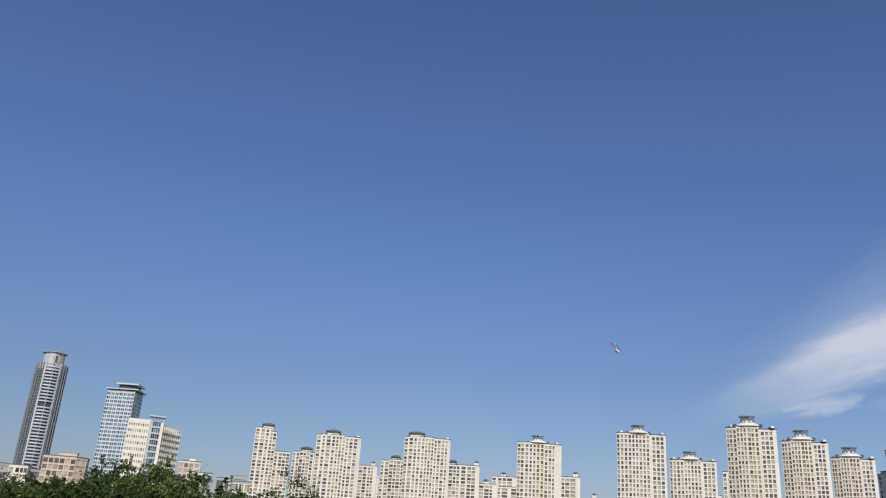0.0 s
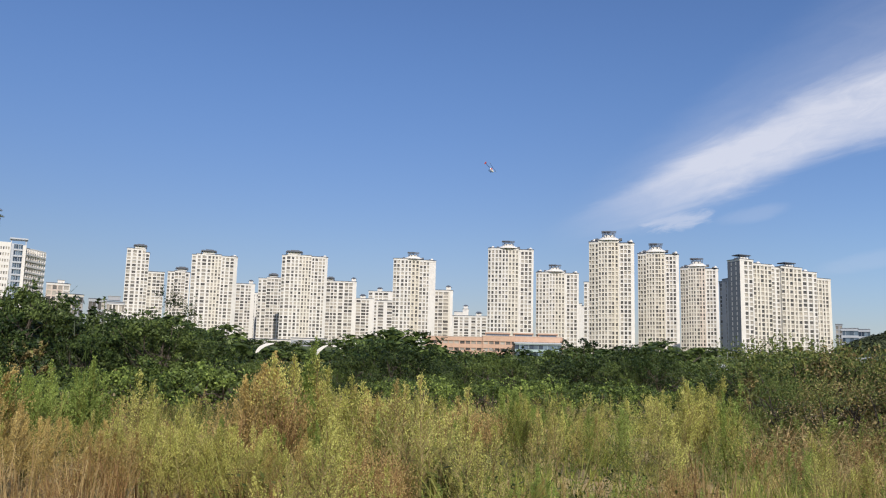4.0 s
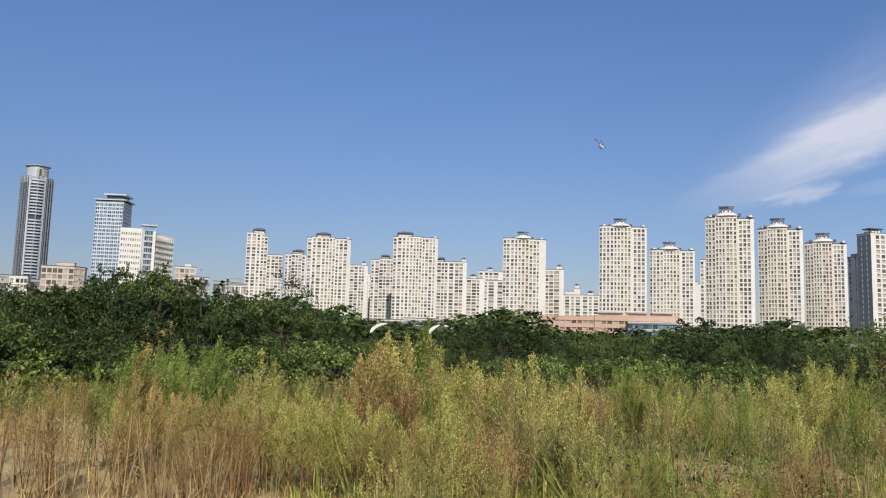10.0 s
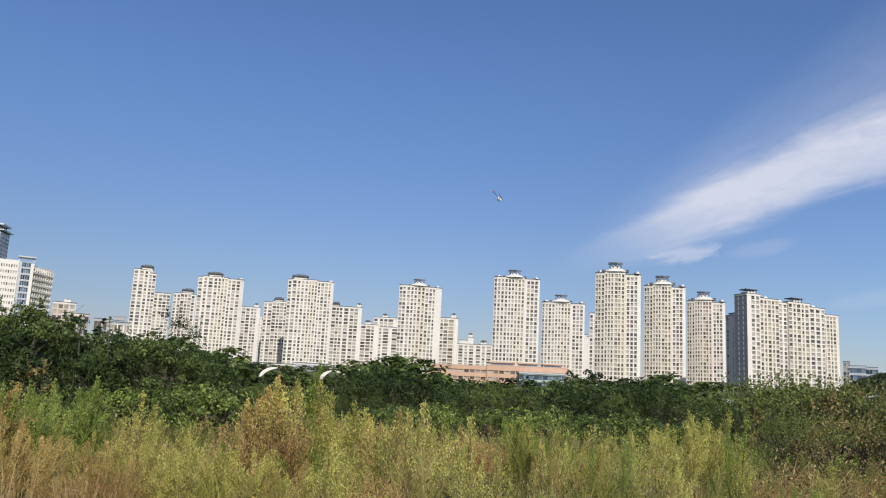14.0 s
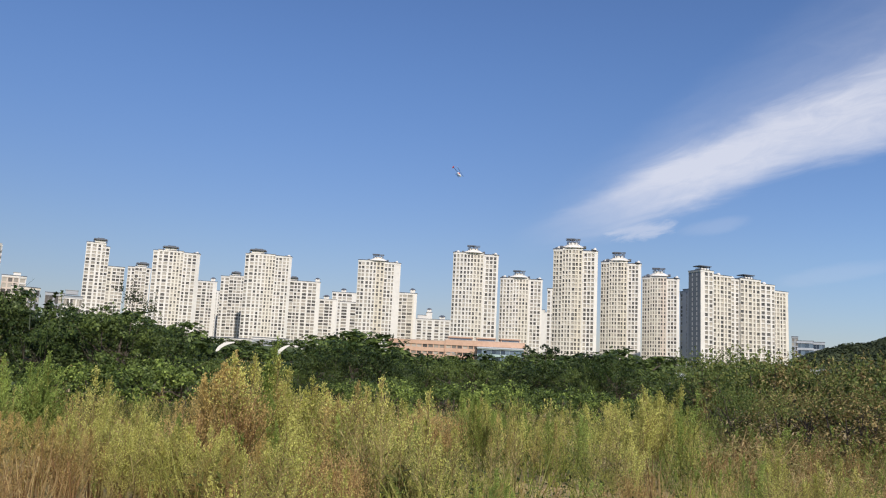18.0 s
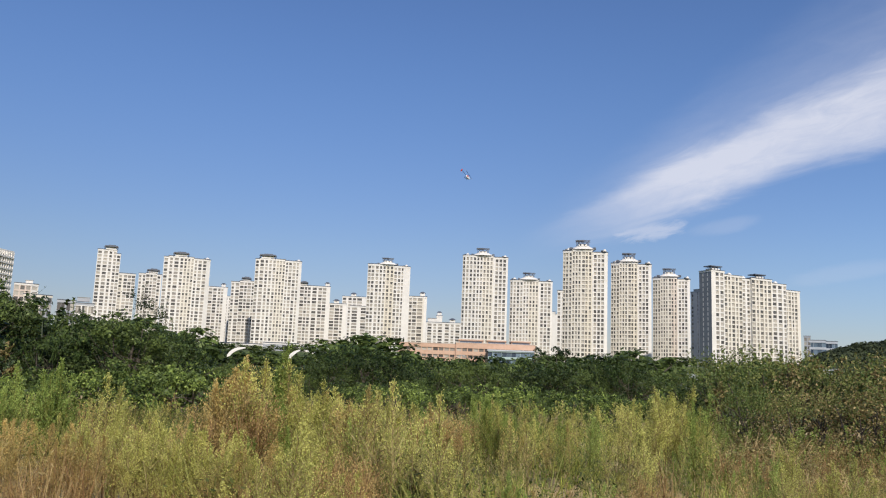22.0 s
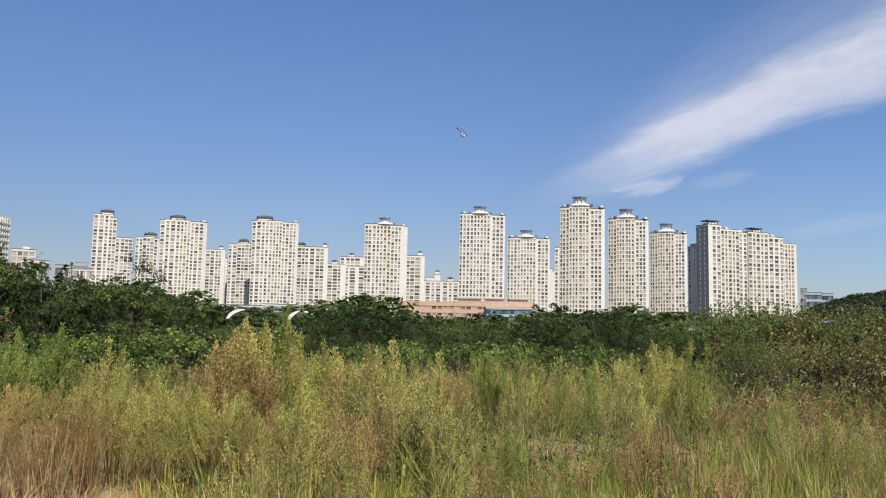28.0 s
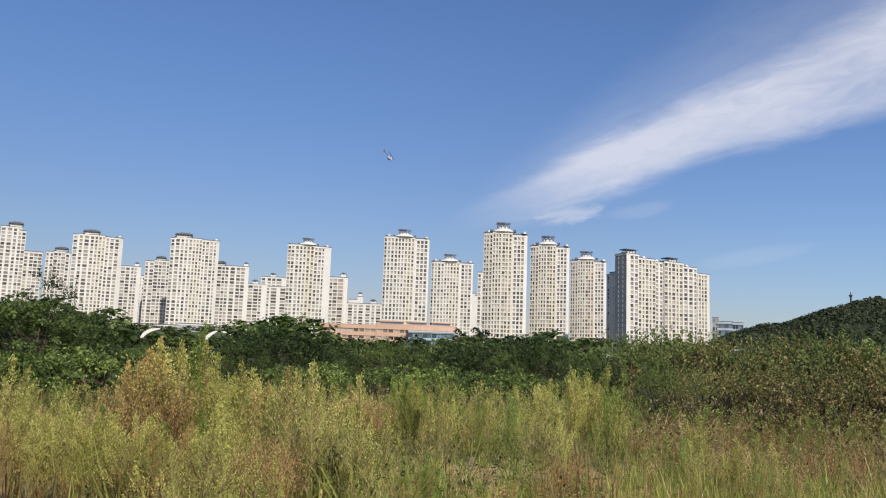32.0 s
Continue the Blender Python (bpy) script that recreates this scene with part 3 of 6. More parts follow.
block("white apartment block half hidden behind a tower", 10.93, 9.50, 790, 83.0, 21, [
    (0.3, 0.6, "S.S", WHITE, 0.8, 0.6), (0.5, 0.2, "WSW", WHITE), (0.2, -0.5, "S.", WHITE, 1.0)], roof=[(0.62, "canopy", 11.0)])
block("small white apartment block with a dark cap", 6.47, 5.2, 830, 78.0, 19, [(0.25, 0.6, "S", WHITE, 0, 0.6), (0.6, 0.0, "W.SS.", WHITE), (0.15, -0.4, "_", WHITE)], roof=[(0.78, "turret", 4.0)])
block("narrow white apartment block in the second row", 5.36, 4.85, 860, 72.0, 17, [(1.0, 0.0, "S.S", WHITE)])
block("white apartment block in the second row", 4.98, 3.40, 800, 82.5, 20, [(0.35, 0.4, "S.W", WHITE, 1.2), (0.5, 0.0, "WSW", WHITE), (0.15, -0.4, "S", WHITE)], roof=[(0.62, "canopy", 9.0)])
block("white apartment block with a wide plain front", 0.37, -1.72, 780, 79.5, 19, [(0.25, 0.0, "WS", WHITE), (0.35, 0.0, "S.W.", WHITE), (0.40, -0.3, "WW_", WHITE, 0.0)], roof=[(0.12, "canopy", 8.0), (0.9, "turret", 4.0)])
block("low white apartment block under a dark roof edge", -1.72, -2.91, 800, 65.5, 15, [(0.6, 0.3, "WW", WHITE, 0, 0.3), (0.4, -0.3, "S_", WHITE)], roof=[(0.4, "turret", 5.0)])
block("white apartment block seen over its neighbours", -2.58, -4.32, 870, 79.5, 18, [(0.4, 0.3, "S.S", WHITE, 0, 0.3), (0.6, -0.3, "SW_", WHITE)], roof=[(0.45, "turret", 5.0), (0.9, "turret", 4.0, -4.0)])
block("low white apartment block with slate roof edge", -3.15, -4.40, 800, 64.0, 15, [(0.5, 0.3, ".W.", WHITE, 0, 0.3), (0.5, -0.3, ".W.", WHITE)])
block("white apartment block beside the taller tower", -7.22, -8.48, 700, 66.5, 16, [(0.45, 0.2, "SW", WHITE, 0, 0.4), (0.40, 0.0, "W.", IVORY), (0.15, -0.4, "_", WHITE)], roof=[(0.75, "turret", 4.0)])
block("long low white apartment house with slate roof", -8.49, -10.93, 770, 49.5, 11, [(0.5, 0.0, ".W.S.W.", WHITE), (0.5, 0.0, ".W.S.W.", WHITE)], roof=[(0.75, "turret", 5.0)])
block("white stair tower behind the low house", -8.6, -9.6, 800, 58.0, 12, [(0.6, 0.0, "_", WHITE, 3.0), (0.4, 0.0, "_", WHITE)], roof=[(0.8, "turret", 4.0)])
block("white slab between two apartment towers", -17.14, -17.75, 760, 62.0, 15, [(0.5, 0.0, "_", WHITE), (0.5, 0.0, "_", WHITE, 2.0)])
block("apartment wing behind the tallest tower", -17.58, -18.1, 640, 69.0, 18, [(1.0, 0.0, "S.S", WHITE)])


def long_slab():
    """The long slab block along the town's grid; its end wall, in grazing light, has shade painted in."""
    a = spot(-27.82, 470, 0)
    grid = radians(15.0)
    d = Vector((math.cos(grid), math.sin(grid), 0))
    thing = tagged(new("apartment_slab"), "long cream apartment slab with stepped roof and end wall darkened as shaded", "apartment slab", "apartment towers")
    thing.matrix_basis = Matrix.Translation(a) @ pose(0, 0, 0, 0, 0, 15.0)

    def reach(az):
        """How far along the slab the bearing az meets it."""
        t = math.tan(radians(-az))
        return (t * a.y - a.x) / (d.x - t * d.y)

    base, deep = 9.0, 9.5
    cuts = [(-27.82, -28.65, 7.62, 0.0), (-28.65, -29.8, 7.30, 0.5), (-29.8, -30.35, 7.08, 1.4), (-30.35, -31.6, 7.05, 0.2), (-31.6, -32.5, 6.72, 0.8), (-32.5, -33.36, 6.28, 1.6)]
    bm = bmesh.new()
    for i, (s, e, el, y) in enumerate(cuts):
        x0, x1 = reach(s), reach(e)
        r = (a + d * (x0 + x1) / 2).length
        top = EYE + r * math.tan(radians(el)) - 1.2
        prism(bm, [(x0 + 0.01, y + 0.45), (x1, y + 0.45), (x1, deep), (x0 + 0.01, deep)], base, top - 0.02)
        eaves(thing, [(x0, y), (x1, y), (x1, deep), (x0, deep)], top, WHITE, 1.0, 0.2)
        facade(thing, (x0, y), (x1, y), base, top, 22 if i < 4 else 21, ("._W.W.", "W.S.W.S.W", ".S.S", "W.S.W.S.W.", ".W.W.S", "S.W.S.W_")[i], (WHITE, IVORY, WHITE, IVORY, WHITE, IVORY)[i])
        if i == 0:
            # the end wall's shade is put into its dark colour
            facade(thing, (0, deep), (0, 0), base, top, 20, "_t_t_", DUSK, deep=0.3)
        if i in (0, 3):
            crown(thing, (x0 + x1) / 2, 3.5, top + 1.2, 7.5, "slab", WHITE)
        if i in (1, 2, 4):
            crown(thing, (x0 + x1) / 2, 3.5, top + 1.2, 3.5, "dome", WHITE)
    part("core", bm, WHITE, thing)
    return thing


long_slab()
# the grey is shade painted on an end wall facing left
block("apartment slab coloured grey for the shade it stands in", -26.3, -27.35, 640, 71.0, 18, [(0.3, 0.0, "t", GREY, 1.5), (0.7, 0.0, "_t_", GREY)], turn=-50, pale=GREY)
block("distant grey office block beyond the slab", -33.40, -33.78, 900, 53.0, 9, [(1.0, 0, "W.W", GREY)], pale=GREY, base=15, name="office_block", group="distant blocks", category="office block")
block("distant pale glass hall beyond the slab", -33.7, -35.32, 900, 49.0, 5, [(0.6, 0, "CC", STEEL), (0.4, 0, "CC", STEEL, 1.0)], pale=STEEL, base=15, glass=BLUEPANE, name="glass_hall", group="distant blocks", category="hall")
block("pale pink office house with a flat roof", 26.17, 23.7, 600, 45.5, 8, [(0.78, 0, "WWWWWW", PINK), (0.22, -6, "W.W", PINK)], pale=PINK, base=14, turn=-11, depth=14, roof=[(0.55, "box", 11.0)], name="office_house", group="low houses", category="office house")
block("low white house beside the round tower", 27.9, 26.85, 600, 37.5, 6, [(0.6, 0, "S.S", WHITE), (0.4, 0, "WW", WHITE)], base=14, turn=-14, depth=9, name="office_house", group="low houses", category="office house")
# added block: its grey is the shaded right side of the white house
block("low grey block in place of the shaded side of the white house", 26.85, 26.1, 612, 36.5, 5, [(1.0, 0, "W", GREY)], pale=GREY, base=14, name="office_house", group="low houses", category="office house")
block("low office house at the edge of town", 30.4, 27.95, 620, 39.0, 6, [(0.5, 0, "WWW", PINK), (0.5, 0, "WW", GREY)], pale=GREY, base=14, name="office_house", group="low houses", category="office house")
block("beige house with a rooftop box", 18.14, 16.77, 700, 58.0, 10, [(0.7, 0, "SSS", PINK), (0.3, -2, "S", WHITE)], base=15, roof=[(0.6, "box", 5.0)], name="office_house", group="low houses", category="office house")
block("low tan house under a dark roof edge", 17.56, 15.92, 650, 46.5, 7, [(0.6, 0, "WW", CREAM), (0.4, -3, "WS", GREY)], pale=CREAM, base=14, name="office_house", group="low houses", category="office house")
block("low grey and white office with tall windows", 15.62, 13.45, 620, 42.0, 4, [(0.5, 0, "B.B.", GREY), (0.5, 0, "B.B.B", WHITE, 1.5)], pale=GREY, base=14, roof=[(0.7, "box", 8.0)], name="office_house", group="low houses", category="office house")


def round_tower():
    """The round glass tower with white floor bands and a disc over its drum."""
    r, w = 850, 27.0
    thing = tagged(new("round_tower"), "slender round glass tower with white floor bands and disc cap", "office tower")
    thing.matrix_basis = Matrix.Translation(spot(26.8, r + w / 2, 0)) @ pose(0, 0, 0, 0, 0, 26.8)
    base, top, n = 18.0, 148.0, 44
    seg = 40

    def wheel(rad):
        return [(rad * (1.0 + 0.04 * math.cos(4 * a)) * math.cos(a), rad * (1.0 + 0.04 * math.cos(4 * a)) * math.sin(a)) for a in (2 * math.pi * i / seg for i in range(seg))]

    bm = bmesh.new()
    prism(bm, wheel(w / 2 - 0.5), base, top)
    part("shaft", bm, NIGHT, thing, "dark blue glass shaft")
    step = (top - base) / n

    def arc(bm, a0, a1, rad, z0, z1, thick=0.9):
        """A curved strip on the shaft between two angles (degrees, -90 faces the field)."""
        m = 14
        inner, outer = [], []
        for i in range(m + 1):
            a = radians(a0 + (a1 - a0) * i / m)
            k = rad * (1.0 + 0.04 * math.cos(4 * a))
            outer.append((k * math.cos(a), k * math.sin(a)))
            inner.append(((k - thick) * math.cos(a), (k - thick) * math.sin(a)))
        prism(bm, outer + inner[::-1], z0, z1)

    for i in range(n):
        z = base + step * i
        # front bands are paler than the side bands, to carry the sun's highlight
        if i not in (9, 10, 31):
            bm = bmesh.new()
            arc(bm, -110, -62, w / 2 + 0.9, z, z + step * 0.42, 1.5)
            part("balcony_band", bm, STEEL, thing)
        bm = bmesh.new()
        arc(bm, -188, -116, w / 2 - 0.2, z, z + step * 0.14)
        part("floor_band", bm, DUSK, thing)
        bm = bmesh.new()
        arc(bm, -56, 8, w / 2 - 0.2, z, z + step * 0.14)
        part("floor_band", bm, DUSK, thing)
    for a, thick in ((-168, 0.35), (-152, 0.5), (-136, 0.3), (-124, 0.3), (-115, 0.8), (-86, 0.5), (-58, 0.8), (-48, 0.3), (-36, 0.5), (-22, 0.3), (-10, 0.4)):
        k = w / 2 * (1.0 + 0.04 * math.cos(4 * radians(a)))
        bm = bmesh.new()
        box(bm, -0.5, 0.7, -thick, thick, base, top + 1.5, pose(k * math.cos(radians(a)), k * math.sin(radians(a)), 0, 0, 0, a))
        part("fin", bm, STEEL if thick > 0.6 else DUSK, thing)
    bm = bmesh.new()
    prism(bm, [(x * 0.98, y * 0.98) for x, y in wheel(w / 2)], top - 4.5, top + 0.8)
    part("crown_ring", bm, GREY, thing)
    bm = bmesh.new()
    prism(bm, [(x * 0.66, y * 0.66) for x, y in wheel(w / 2)], top, top + 12)
    part("drum", bm, STEEL, thing, "pale metal drum")
    for i in range(6):
        a = radians(-92 + i * 15)
        bm = bmesh.new()
        box(bm, -0.3, 0.3, -0.9, 0.9, top + 2.5, top + 9, pose(math.cos(a) * 9.2, math.sin(a) * 9.2, 0, 0, 0, math.degrees(a)))
        part("slot_window", bm, PANE, thing)
    bm = bmesh.new()
    prism(bm, [(x * 0.80, y * 0.80) for x, y in wheel(w / 2)], top + 12, top + 12.8)
    part("disc", bm, GREY, thing, "grey metal disc")


round_tower()


def glass_tower():
    """The pale blue high-rise with two roof slabs and a dark side face."""
    thing = block("pale blue glass high-rise with hovering roof slabs", 23.33, 21.55, 640, 98.0, 31, [
        (0.14, 0.0, "GG", ICE, 0.0), (0.28, 0.0, ".GG.GG", ICE), (0.16, 0.0, ".GG", ICE), (0.28, 0.0, ".GG.GG", ICE), (0.14, 0.0, ".GG", ICE)],
        pale=ICE, glass=BLUEPANE, base=14, depth=19, turn=-19, name="glass_high_rise", group="high-rises", category="high-rise", brim=1.0)
    w = 2 * 640 * math.tan(radians(1.78) / 2)
    side(thing, w / 2 + 0.05, 0, 19, 14, 98.0, 31, "BWB", GREY, left=False, glass=NIGHT)
    bm = bmesh.new()
    box(bm, -w * 0.15, w * 0.45, 2, 15, 98.5, 104)
    part("plant_room", bm, SLATE, thing)
    bm = bmesh.new()
    box(bm, -w * 0.22, w * 0.58, -0.5, 17, 104, 105.0)
    part("roof_slab", bm, ICE, thing, "pale hovering roof slab")
    bm = bmesh.new()
    box(bm, -w * 0.56, w * 0.62, -1.2, 20, 100.2, 100.9)
    part("roof_slab", bm, ICE, thing, "pale hovering roof slab")


glass_tower()


def white_office():
    """The white office block: punched front, glazed stair and a deep-gridded wing."""
    thing = block("white office block with punched windows and gridded wing", 21.67, 20.33, 560, 69.5, 15, [
        (1.0, 0.0, ".PPPPPPPPP.", WHITE)], base=13, depth=16, name="office_block", group="high-rises", category="office block", coping=False)
    w = 2 * 560 * math.tan(radians(1.34) / 2)
    facade(thing, (w / 2, 0.8), (w / 2 + 6.6, 1.4), 13, 70.5, 15, "_BB", STEEL, BLUEPANE)
    bm = bmesh.new()
    prism(bm, [(w / 2 + 0.01, 1.3), (w / 2 + 6.6, 1.95), (w / 2 + 20.4, 19.6), (w / 2 + 12, 24), (w / 2 + 0.01, 16)], 13, 69)
    part("core", bm, WHITE, thing)
    facade(thing, (w / 2 + 6.6, 0.2), (w / 2 + 8.4, 0.2), 13, 69.8, 15, "_", WHITE)
    facade(thing, (w / 2 + 8.4, 0.4), (w / 2 + 20.6, 19.4), 13, 68.0, 15, "B" * 9, WHITE, PANE, deep=1.3)
    bm = bmesh.new()
    box(bm, -w / 2, w / 2, 0, 16, 69.5, 71.0)
    part("parapet", bm, WHITE, thing)
    bm = bmesh.new()
    prism(bm, [(w / 2 - 1, -0.5), (w / 2 + 9, -0.5), (w / 2 + 9, 8), (w / 2 - 1, 8)], 73.2, 74.0)
    for x in (w / 2, w / 2 + 8):
        box(bm, x - 0.3, x + 0.3, 1, 1.6, 70, 73.3)
    part("roof_canopy", bm, STEEL, thing, "pale flat roof canopy")


white_office()


def market_hall():
    """The long low terracotta building: bands of wall, window strips between piers, a gallery on its roof and a teal glazed end."""
    r, mid = 430, -11.375
    w = 2 * r * math.tan(radians(9.47) / 2)
    thing = tagged(new("market_hall"), "long low terracotta-coloured hall with window bands", "hall", "low houses")
    thing.matrix_basis = Matrix.Translation(spot(mid, r, 0)) @ pose(0, 0, 0, 0, 0, mid)

    def bar(name, paint, x0, x1, y0, y1, z0, z1, label=""):
        bm = bmesh.new()
        box(bm, x0, x1, y0, y1, z0, z1)
        return part(name, bm, paint, thing, label)

    def strip(x0, x1, y, z0, z1, step, glass):
        """Windows between piers."""
        n = max(1, round((x1 - x0) / step))
        d = (x1 - x0) / n
        for i in range(n + 1):
            bar("pier", TERRA, x0 + d * i - 0.28, x0 + d * i + 0.28, y - 0.02, y + 0.6, z0, z1)
        for i in range(n):
            bar("window", glass, x0 + d * i + 0.28, x0 + d * (i + 1) - 0.28, y + 0.4, y + 0.5, z0, z1)

    a, b, e = -w / 2, -w * 0.08, w / 2
    bar("core", TERRA, a + 0.3, e - 0.3, 0.62, 25, 8.0, 18.2)
    for x0, x1, y, top in ((a, b, 0.0, 18.2), (b, e, -0.8, 18.9)):
        bar("wall_band", TERRA, x0, x1, y, 0.6, 8.0, 11.2)
        strip(x0 + 0.3, x1 - 0.3, y, 11.2, 12.6, 3.0, PANE)
        bar("wall_band", TERRA, x0, x1, y - 0.15, 0.6, 12.6, 14.6)
        strip(x0 + 0.3, x1 - 0.3, y, 14.6, 16.2, 3.0, PANE)
        bar("parapet", TERRA, x0, x1, y - 0.2, 0.6, 16.2, top)
        bar("coping", PINK, x0 - 0.1, x1 + 0.1, y - 0.35, 0.8, top, top + 0.25, "pale coping")
    bar("roof_slab", ROOFTOP, a + 0.2, e - 0.2, 0.6, 25, 18.2, 18.4)
    # the gallery set back on the roof
    for x0, x1 in ((-w * 0.06, w * 0.12), (w * 0.15, w * 0.29), (w * 0.33, w * 0.47)):
        bar("gallery_wall", TERRA, x0, x1, 4.6, 12, 18.4, 20.4)
        bar("window", NIGHT, x0 + 0.5, x1 - 0.5, 4.5, 4.6, 19.0, 20.0)
        bar("gallery_roof", TERRA, x0 - 0.3, x1 + 0.3, 4.0, 12.3, 20.4, 21.0)
    # the glazed wing
    bar("glazed_wing", TEAL, w * 0.155, w * 0.49, -4.55, -0.85, 8.0, 15.2, "pale teal glazed wing")
    facade(thing, (w * 0.155, -5), (w * 0.49, -5), 8.0, 15.2, 2, "CCCCC", TEAL, BLUEPANE)
    bar("wing_roof", STEEL, w * 0.15, w * 0.495, -5.6, -0.9, 15.2, 15.9)


market_hall()


def arch(az, r, span, tall, ribs):
    """A white gateway of curved ribs; ribs: (first angle, last angle, thickness at both ends and in the middle)."""
    thing = tagged(new("white_arch"), "white curved entrance arch above the trees", "arch", "white arches")
    thing.matrix_basis = Matrix.Translation(spot(az, r, 0)) @ pose(0, 0, 0, 0, 0, az)
    n, z0 = 16, 4.9
    for a0, a1, first, middle, last in ribs:
        bm = bmesh.new()
        rows = []
        for i in range(n + 1):
            s = i / n
            a = radians(a0 + (a1 - a0) * s)
            thick = first * (1 - s) ** 2 + 2 * middle * s * (1 - s) + last * s * s
            for dr, dy in ((0, -0.8), (-thick, -0.8), (-thick, 0.8), (0, 0.8)):
                rows.append(bm.verts.new(((span / 2 + dr) * -math.cos(a), dy, z0 + (tall + dr) * math.sin(a))))
        for i in range(n):
            for k in range(4):
                a, b = i * 4 + k, i * 4 + (k + 1) % 4
                bm.faces.new((rows[a], rows[b], rows[b + 4], rows[a + 4]))
        bm.faces.new(rows[:4])
        bm.faces.new(rows[-4:][::-1])
        bmesh.ops.recalc_face_normals(bm, faces=bm.faces)
        part("arch_rib", bm, WHITE, thing)
    return thing


arch(3.9, 280, 10.0, 3.6, [(4, 100, 0.9, 1.5, 0.3)])
arch(-0.1, 280, 9.8, 3.6, [(4, 80, 0.9, 1.5, 0.3), (94, 176, 0.25, 0.7, 0.4)])
block("long low white podium at the foot of the towers", 5.4, -2.6, 520, 17.0, 2, [(0.35, 0, "W.W.W.W.W.", WHITE, 1.2), (0.30, 0, "_S_S_S", GREY), (0.35, 0, "B.B.B.B.B", WHITE, 1.6)], base=9, name="podium", group="low houses", category="podium", brim=0.7)
block("low white podium with flat roofs", -2.6, -7.0, 560, 19.0, 2, [(0.5, 0, "B.B.B.", WHITE, 0.8), (0.5, 0, "W.W.W.", WHITE)], base=10, name="podium", group="low houses", category="podium", brim=0.7)


def shed(name, label, az, r, z, wide, tall, deep, wall, roof_paint, turn=0.0):
    """A low house or greenhouse with a shallow pitched roof, a door and windows."""
    thing = tagged(new(name), label, name.replace("_", " "), "sheds beyond the thicket")
    thing.matrix_basis = Matrix.Translation(spot(az, r, z)) @ pose(0, 0, 0, 0, 0, az + turn)
    bm = bmesh.new()
    box(bm, -wide / 2, wide / 2, 0, deep, 0, tall * 0.72)
    part("wall", bm, wall, thing)
    bm = bmesh.new()
    x, e = wide / 2 + 0.2, 0.3
    pts = [bm.verts.new(p) for p in ((-x, -e, tall * 0.7), (x, -e, tall * 0.7), (x, deep + e, tall * 0.7), (-x, deep + e, tall * 0.7), (-x, deep / 2, tall), (x, deep / 2, tall))]
    for f in ((0, 1, 5, 4), (2, 3, 4, 5), (0, 4, 3), (1, 2, 5), (3, 2, 1, 0)):
        bm.faces.new([pts[i] for i in f])
    part("roof", bm, roof_paint, thing)
    for i in range(max(1, int(wide / 2.2))):
        bm = bmesh.new()
        cx = -wide / 2 + 1.1 + i * 2.2
        box(bm, cx - 0.5, cx + 0.5, -0.04, 0.02, tall * 0.25, tall * 0.55)
        part("window", bm, PANE, thing)
    return thing


shed("white_shed", "low white shed behind the thicket", -26.3, 205, 0, 4.0, 4.3, 5, WHITE, ROOFTOP)
shed("greenhouse", "long pale greenhouse beyond the weeds", -46.6, 150, 0, 5.0, 2.5, 5, WHITE, WHITE)
shed("greenhouse", "long pale greenhouse beyond the weeds", -48.6, 150, 0, 4.5, 2.3, 5, WHITE, WHITE)
shed("white_house", "white house at the foot of the hill", -34.8, 330, 5.0, 6.5, 4.4, 6, WHITE, ROOFTOP)
shed("grey_hut", "small grey hut at the foot of the hill", -46.5, 330, 3.6, 3.0, 4.2, 3, GREY, GREY)


def lamp_post(az, r, tall):
    thing = tagged(new("lamp_post"), "thin grey lamp post among the trees", "lamp post", "lamp posts")
    thing.matrix_basis = Matrix.Translation(spot(az, r)) @ pose(0, 0, 0, 0, 0, az)
    bm = bmesh.new()
    q = bmesh.ops.create_cone(bm, cap_ends=True, segments=8, radius1=0.16, radius2=0.09, depth=tall)
    bmesh.ops.translate(bm, vec=(0, 0, tall / 2), verts=q["verts"])
    part("pole", bm, GREY, thing)
    bm = bmesh.new()
    box(bm, -0.1, 1.6, -0.06, 0.06, tall - 0.1, tall + 0.05)
    part("arm", bm, GREY, thing)
    bm = bmesh.new()
    box(bm, 1.2, 2.0, -0.15, 0.15, tall - 0.18, tall - 0.05)
    part("lamp_head", bm, STEEL, thing)


for az, r, tall in ((-10.9, 300, 9.0), (-0.9, 330, 8.0), (-2.2, 330, 8.5), (-5.0, 330, 8.0), (-44.2, 300, 8.5), (-13.4, 320, 8.0), (-26.9, 330, 8.0)):
    lamp_post(az, r, tall)


# ---- the wooded hill ----
RIDGE = [(-30, 0.6), (-32.5, 1.2), (-34.2, 2.2), (-35.2, 2.65), (-36.4, 3.0), (-38.2, 3.2), (-40.1, 3.95), (-42.0, 4.35), (-43.2, 4.6), (-44.7, 4.3), (-45.6, 3.9), (-47.2, 4.05), (-49.0, 4.08), (-50.8, 4.65), (-53.1, 4.5), (-54.5, 4.1), (-56.1, 4.0), (-58.2, 4.1), (-62, 4.4), (-68, 3.4), (-76, 2.0), (-84, 0.4)]


def ridge_at(az):
    for (a, e), (b, f) in zip(RIDGE, RIDGE[1:]):
        if b <= az <= a:
            return e + (f - e) * (az - a) / (b - a)
    return 0.3


def hill_height(az, r):
    crest = 760 * math.tan(radians(ridge_at(az) - 0.18)) + EYE
    s = min(1.0, max(0.0, (r - 380) / 380.0))
    s = s * s * (3 - 2 * s) if r <= 760 else max(0.0, 1 - (r - 760) / 500.0)
    wob = noise.noise(Vector((az * 0.35, r * 0.012, 2.0))) * 7.0 * math.sin(math.pi * min(1, max(0, (r - 380) / 380.0)))
    return 6.0 + max(0.0, (crest - 6.0) * s + wob * (s > 0))


